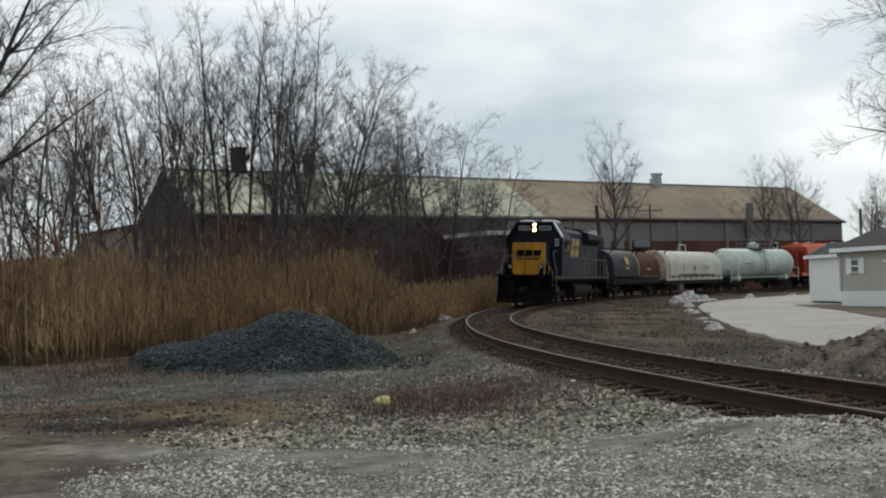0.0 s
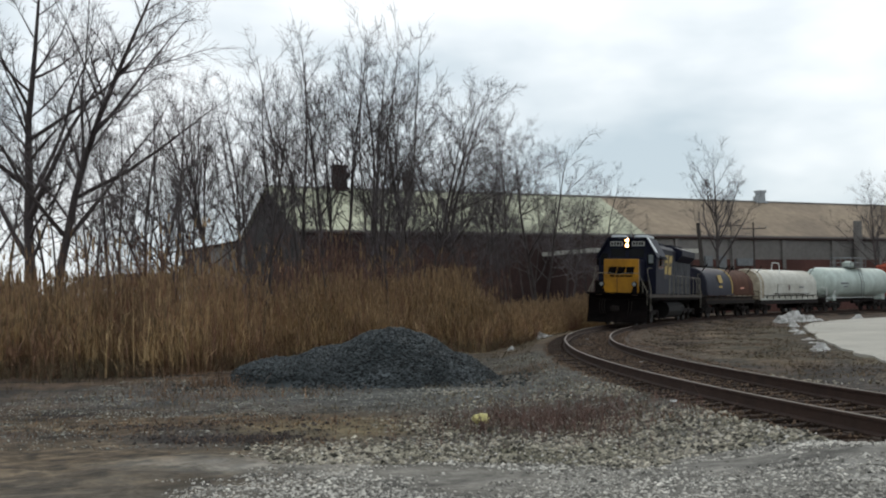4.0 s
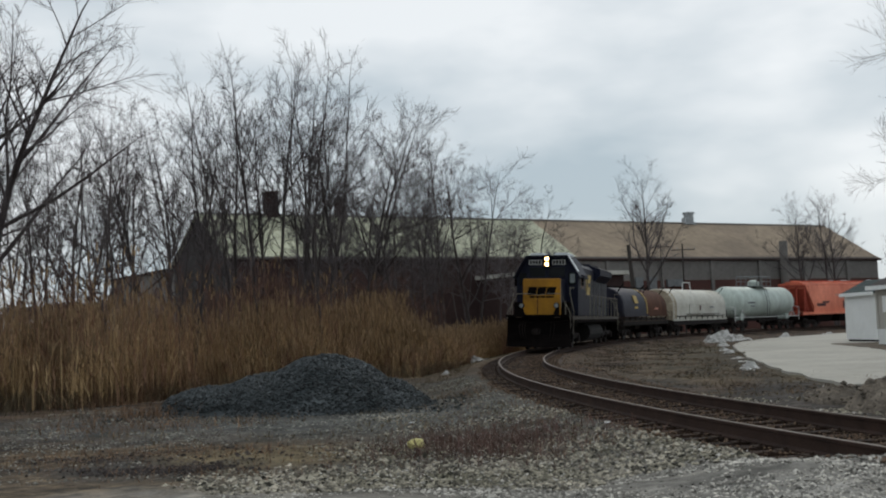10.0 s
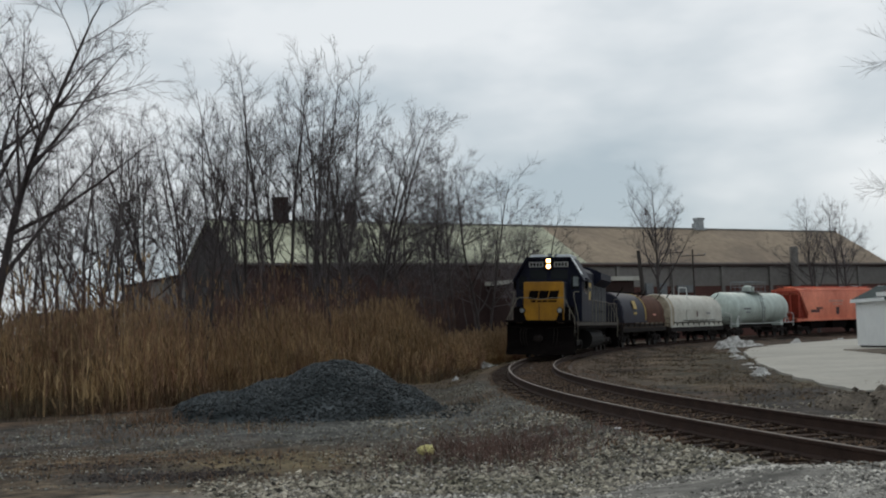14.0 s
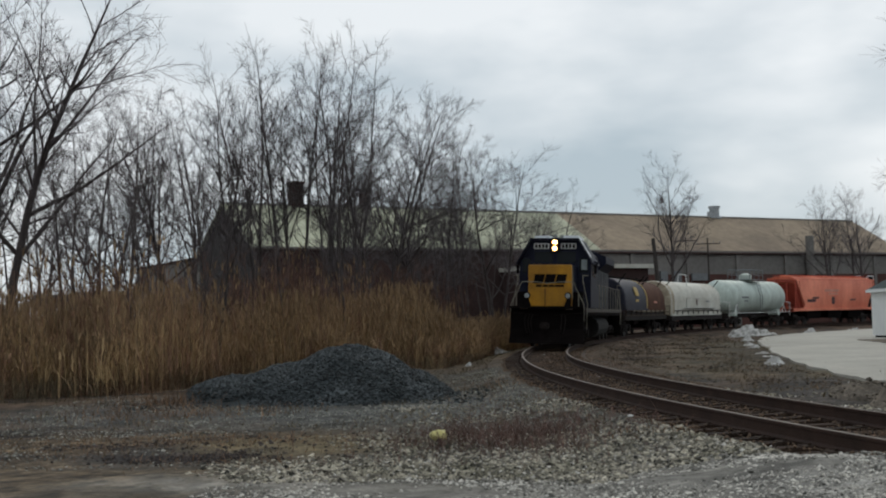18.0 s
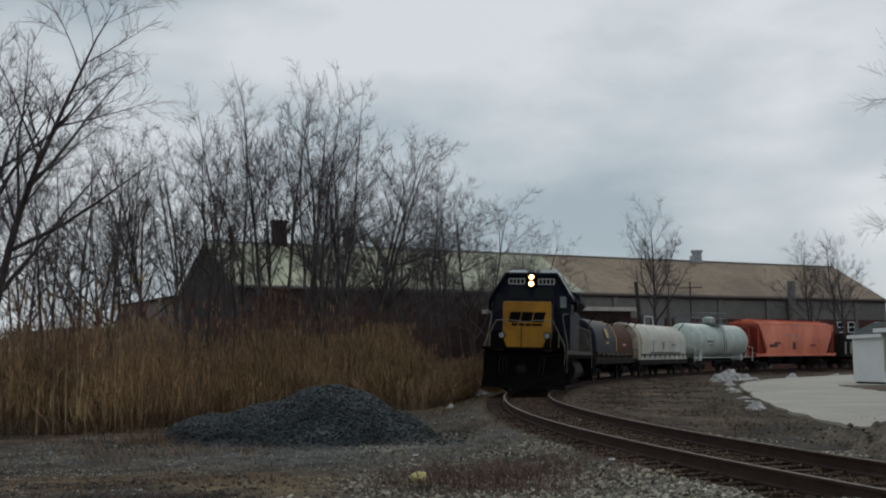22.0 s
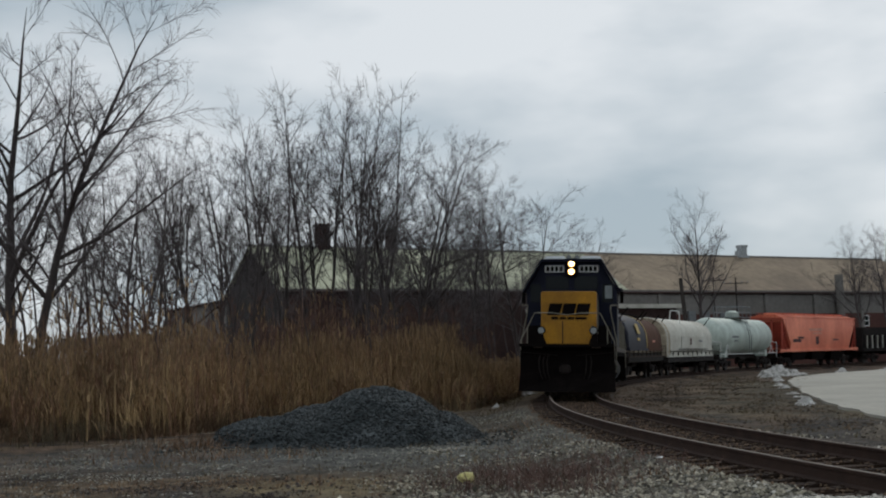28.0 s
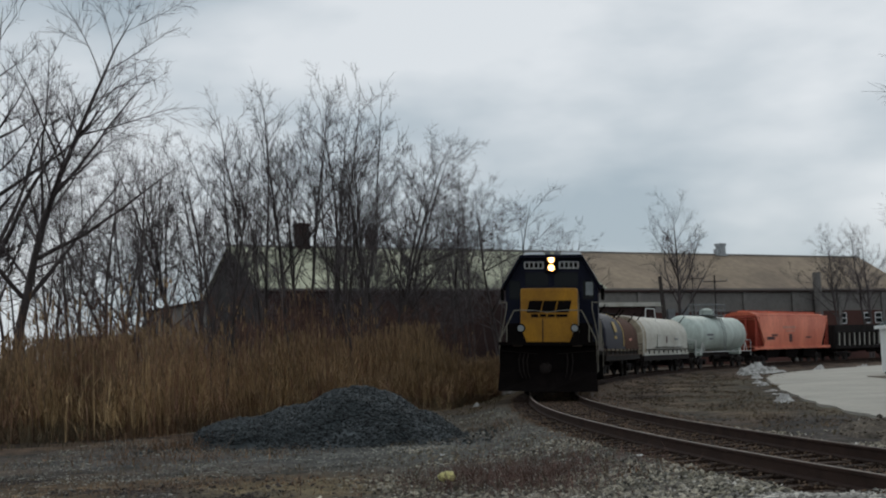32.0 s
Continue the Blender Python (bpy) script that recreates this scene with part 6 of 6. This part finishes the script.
def heap(name, label, category, x0, x1, y0, y1, height, material, step=0.12, amp=0.06, kind=""):
    xs, ys = np.arange(x0, x1 + step, step), np.arange(y0, y1 + step, step)
    vs = []
    for y in ys:
        for x in xs:
            h = height(x, y)
            vs.append((x, y, ground_z(x, y) - 0.06 + max(0.0, h + amp * min(1, max(0, h) * 4) * (rough(x, y, 2.3) + 0.6 * rough(x, y, 6)))))
    w = len(xs)
    fs = [(j * w + i, j * w + i + 1, (j + 1) * w + i + 1, (j + 1) * w + i) for j in range(len(ys) - 1) for i in range(w - 1) if max(vs[k][2] - ground_z(vs[k][0], vs[k][1]) for k in (j * w + i, (j + 1) * w + i + 1)) > -0.05]
    return tagged(new(name, raw(name, vs, fs, material, True)), label, category, kind=kind)


def cone(x, y, cx, cy, rx, ry, h):
    d = ((x - cx) / rx) ** 2 + ((y - cy) / ry) ** 2
    return h * max(0.0, 1 - d ** 0.72)


def dome(x, y, cx, cy, rx, ry, h):
    d = ((x - cx) / rx) ** 2 + ((y - cy) / ry) ** 2
    return h * max(0.0, 1 - d) ** 1.15


def slag(x, y):
    a, b = dome(x, y, -3.4, 24.3, 2.0, 2.0, 1.12), 0.56 * max(0.0, 1 - ((x + 5.45) / 1.34) ** 2 - ((y - 24.4) / 1.6) ** 2) ** 0.34
    return max(a, b, dome(x, y, -4.6, 24.2, 1.5, 1.6, 0.80), dome(x, y, -2.3, 24.5, 1.2, 1.5, 0.60))


def build_heaps():
    pile = heap("stone_mound", "heap of dark blue-grey crushed stone", "stone pile", -7.6, -0.3, 22.0, 26.8, slag, M["darkstone"], 0.10, 0.05)
    g = np.random.RandomState(9)
    n = 34000
    x, y = g.uniform(-7.4, -0.5, n), g.uniform(22.0, 25.6, n)
    hs = np.array([slag(a, b) for a, b in zip(x, y)])
    ok = (hs > 0.03) | (g.rand(n) < 0.03)
    x, y, hs = x[ok], y[ok], hs[ok]
    size = g.uniform(0.016, 0.046, len(x))
    z = np.array([ground_z(a, b) - 0.06 + max(0, h + 0.05 * min(1, h * 4) * (rough(a, b, 2.3) + 0.6 * rough(a, b, 6))) for a, b, h in zip(x, y, hs)])
    z = np.maximum(z, ground_zs(x, y))
    tagged(part("crushed_stone", stones("crushed_stone", x, y, z + size * 0.3, size, M["darkstone"], 4), None, pile), kind="stuff")

    def mud(x, y):
        return max(dome(x, y, 6.75, 19.3, 1.1, 1.25, 0.70), dome(x, y, 7.9, 18.9, 1.4, 1.3, 0.72), dome(x, y, 6.2, 21.2, 0.7, 1.2, 0.34), dome(x, y, 6.7, 23.0, 0.8, 1.3, 0.30), dome(x, y, 9.4, 18.4, 1.6, 1.4, 0.7)) + 0.11 * (rough(x, y, 1.6) + 0.7 * rough(x, y, 4.2) + 0.5 * rough(x, y, 9.0)) - 0.05
    pile = heap("dirt_mound", "long heap of muddy ploughed dirt and dirty snow", "dirt pile", 5.2, 11.2, 16.9, 24.4, mud, M["dirt_pile"], 0.06, 0.10)
    n = 3000
    x, y = g.uniform(5.3, 10.8, n), g.uniform(17.0, 24.3, n)
    hs = np.array([mud(a, b) for a, b in zip(x, y)])
    x, y, hs = x[hs > 0.05], y[hs > 0.05], hs[hs > 0.05]
    size = 0.010 + 0.055 * g.rand(len(x)) ** 3
    z = np.array([ground_z(a, b) - 0.06 + h + 0.1 * min(1, h * 4) * (rough(a, b, 2.3) + 0.6 * rough(a, b, 6)) for a, b, h in zip(x, y, hs)])
    tagged(part("loose_dirt", stones("loose_dirt", x, y, z + size * 0.25, size, M["dirt_pile"], 31), None, pile), kind="stuff")
    for i, (x, y, r, h) in enumerate(((15.9, 80.8, 1.45, 0.66), (17.2, 82.2, 1.2, 0.35), (14.6, 76.5, 0.7, 0.42), (13.9, 71.0, 0.5, 0.20), (13.1, 66.5, 0.6, 0.16), (12.0, 60.5, 0.3, 0.13), (11.4, 57.5, 0.5, 0.15), (10.6, 52.3, 0.35, 0.13), (9.5, 45.5, 0.4, 0.14), (8.9, 42.0, 0.3, 0.14), (8.2, 38.6, 0.2, 0.12), (8.0, 36.4, 0.42, 0.20), (7.6, 34.9, 0.25, 0.12),
                                      (7.5, 20.0, 0.75, 0.80), (8.3, 19.7, 0.8, 0.80), (7.1, 17.7, 0.45, 0.40), (6.7, 24.2, 0.32, 0.20), (22.0, 88.5, 0.6, 0.25), (-0.8, 52.0, 0.9, 0.20), (-1.47, 39.4, 0.17, 0.16), (26.5, 93, 0.6, 0.25), (1.2, 44.5, 0.25, 0.12))):
        heap("snow_lump", "lump of old dirty snow beside the drive" if y > 19 and x > 5 else "small patch of old snow near the track", "snow", x - r, x + r, y - r * (1.6 if h < 0.11 else 1), y + r * (1.6 if h < 0.11 else 1),
             lambda a, b, x=x, y=y, r=r, h=h: cone(a, b, x, y, r, r * (1.6 if h < 0.11 else 1), h), M["snow"], max(0.05, r / 12), 0.34 if h > 0.11 else 0.02)


def build_bed():
    us, ls = np.arange(-44, 120, 0.4), np.array([-1.0, -0.92, -0.85, -0.6, -0.3, 0, 0.3, 0.6, 0.9, 1.15, 1.35, 1.6])
    vs = []
    for u in us:
        for k, q in enumerate(ls):
            w = 0.12 * rough(u, q, 1.3) if k in (0, len(ls) - 1) else 0
            p = on_track(u, q + w)
            vs.append((p.x, p.y, ground_z(p.x, p.y) + (0.012 if 0 < k < len(ls) - 1 else -0.02) - (0.2 if q < -0.7 and p.y < 11.2 else 0)))
    w = len(ls)
    fs = [(j * w + i, j * w + i + 1, (j + 1) * w + i + 1, (j + 1) * w + i) for j in range(len(us) - 1) for i in range(w - 1)]
    tagged(new("ballast_bed", raw("ballast_bed", vs, fs, M["bed"], True)), "dirt-clogged ballast bed between and beside the rails", "ballast", kind="structure")


build_bed()
build_stones()
build_heaps()


# ---------------------------------------------------------------- small things
def build_small():
    m = Mesh()
    bmesh.ops.create_icosphere(m.bm, subdivisions=3, radius=0.105)
    for v in m.bm.verts:
        k = 1 + 0.28 * noise.noise(v.co * 14) + 0.15 * noise.noise(v.co * 31)
        v.co = Vector((v.co.x * k * 1.1, v.co.y * k, v.co.z * k * 0.72))
    x, y = -0.97, 15.33
    ob = new("crumpled_wrapper", smooth(m.data("crumpled_wrapper", M["lemon"]), 20))
    ob.location = (x, y, ground_z(x, y) + 0.07)
    tagged(ob, "crumpled pale yellow plastic wrapper on the gravel", "litter")
    for x, y, z, w, turn, nm, lab in ((1.9, 27.4, -0.19, 0.3, 20, "white_stick", "thin white stick lying between the rails"), (1.55, 15.9, -0.33, 0.09, 60, "paper_scrap", "small white paper scrap on the gravel"), (-1.3, 19.4, -0.33, 0.08, 20, "paper_scrap", "small white paper scrap on the gravel")):
        s = new(nm, Mesh().box((0, 0, 0.012), (w, 0.02 if nm == "white_stick" else w * 0.7, 0.02), bevel=0.005).data(nm, M["trim_white"]))
        s.matrix_basis = Matrix.Translation((x, y, ground_z(x, y) + 0.02)) @ Matrix.Rotation(radians(turn), 4, "Z")
        tagged(s, lab, "litter")
    for nm, lab, a, b, r, arm in (("utility_pole", "dark leaning wooden pole behind the train", (13.75, 108, -0.6), (13.15, 108, 8.2), 0.2, None),
                                  ("utility_pole", "weathered wooden utility pole with one crossarm", (21.9, 131, -0.6), (21.9, 131, 9.6), 0.09, 8.9),
                                  ("utility_pole", "thin wooden utility pole with one crossarm", (19.5, 131, -0.6), (19.5, 131, 9.7), 0.055, 9.3),
                                  ("utility_pole", "dark wooden pole beyond the mill hall", (51.8, 150, -0.6), (51.8, 150, 9.5), 0.2, None)):
        p = thing(nm, lab, "pole")
        part("shaft", Mesh().tube(a, b, r * 1.15, r * 0.85, n=8), M["pole"], p)
        if arm:
            part("crossarm", Mesh().box((a[0], a[1] - 0.2, arm), (2.6, 0.09, 0.09)), M["pole"], p)
            for dx in (-1.3, -0.6, 0.6, 1.3):
                part("insulator", Mesh().tube((a[0] + dx, a[1] - 0.2, arm + 0.07), (a[0] + dx, a[1] - 0.2, arm + 0.25), 0.05, n=6), M["metal_grey"], p)
    for x, y, w, d, h, turn in ((-72, 205, 11, 8, 5.6, 20), (-90, 230, 10, 8, 6.2, -10), (-58, 215, 9, 7, 5.0, 5)):
        o = thing("far_house", "distant pale gabled house beyond the trees", "house", Matrix.Translation((x, y, -0.4)) @ Matrix.Rotation(radians(turn), 4, "Z"), group="far houses")
        part("wall", Mesh().box((0, 0, h / 2), (w, d, h)), M["trim_white"], o)
        part("roof", Mesh().prism([(-d / 2 - 0.4, h), (0, h + 2.6), (d / 2 + 0.4, h)], "x", -w / 2 - 0.4, w / 2 + 0.4), M["shingle"], o)
        for k in (-0.3, 0.1, 0.35):
            part("window", Mesh().box((k * w, -d / 2 - 0.02, h * 0.6), (1.0, 0.06, 1.3)), M["glass"], o)
    rnd = random.Random(4)
    vs, fs = [], []
    for i in range(420):
        a = radians(-60 + 120 * i / 420 + rnd.uniform(-0.2, 0.2))
        r = rnd.uniform(380, 520)
        x, y = r * math.sin(a), r * math.cos(a)
        h, w = rnd.uniform(7, 13), rnd.uniform(3, 7)
        k = len(vs)
        for z, q in ((-0.6, 0.5), (h * 0.45, 1.0), (h * 0.8, 0.7), (h, 0.12)):
            for j in range(6):
                b = math.pi * j / 3 + rnd.uniform(-0.3, 0.3)
                vs.append((x + math.cos(b) * w * q * rnd.uniform(0.7, 1.2), y + math.sin(b) * w * q, z + rnd.uniform(-0.5, 0.5) * (z > 0)))
        for lv in range(3):
            for j in range(6):
                fs.append((k + lv * 6 + j, k + lv * 6 + (j + 1) % 6, k + lv * 6 + 6 + (j + 1) % 6, k + lv * 6 + 6 + j))
        fs.append(tuple(k + 18 + j for j in range(6)))
    tagged(new("far_woods", raw("far_woods", vs, fs, M["haze"], True)), "bare woods on the horizon, coloured grey for haze", "woods", kind="stuff")


build_small()


# ---------------------------------------------------------------- what moves
def motions():
    for ob, behind, half in TRAIN:
        walk(ob, [(t, ride(t, behind, half)) for t in [k * 1.0 for k in range(33)]])


motions()
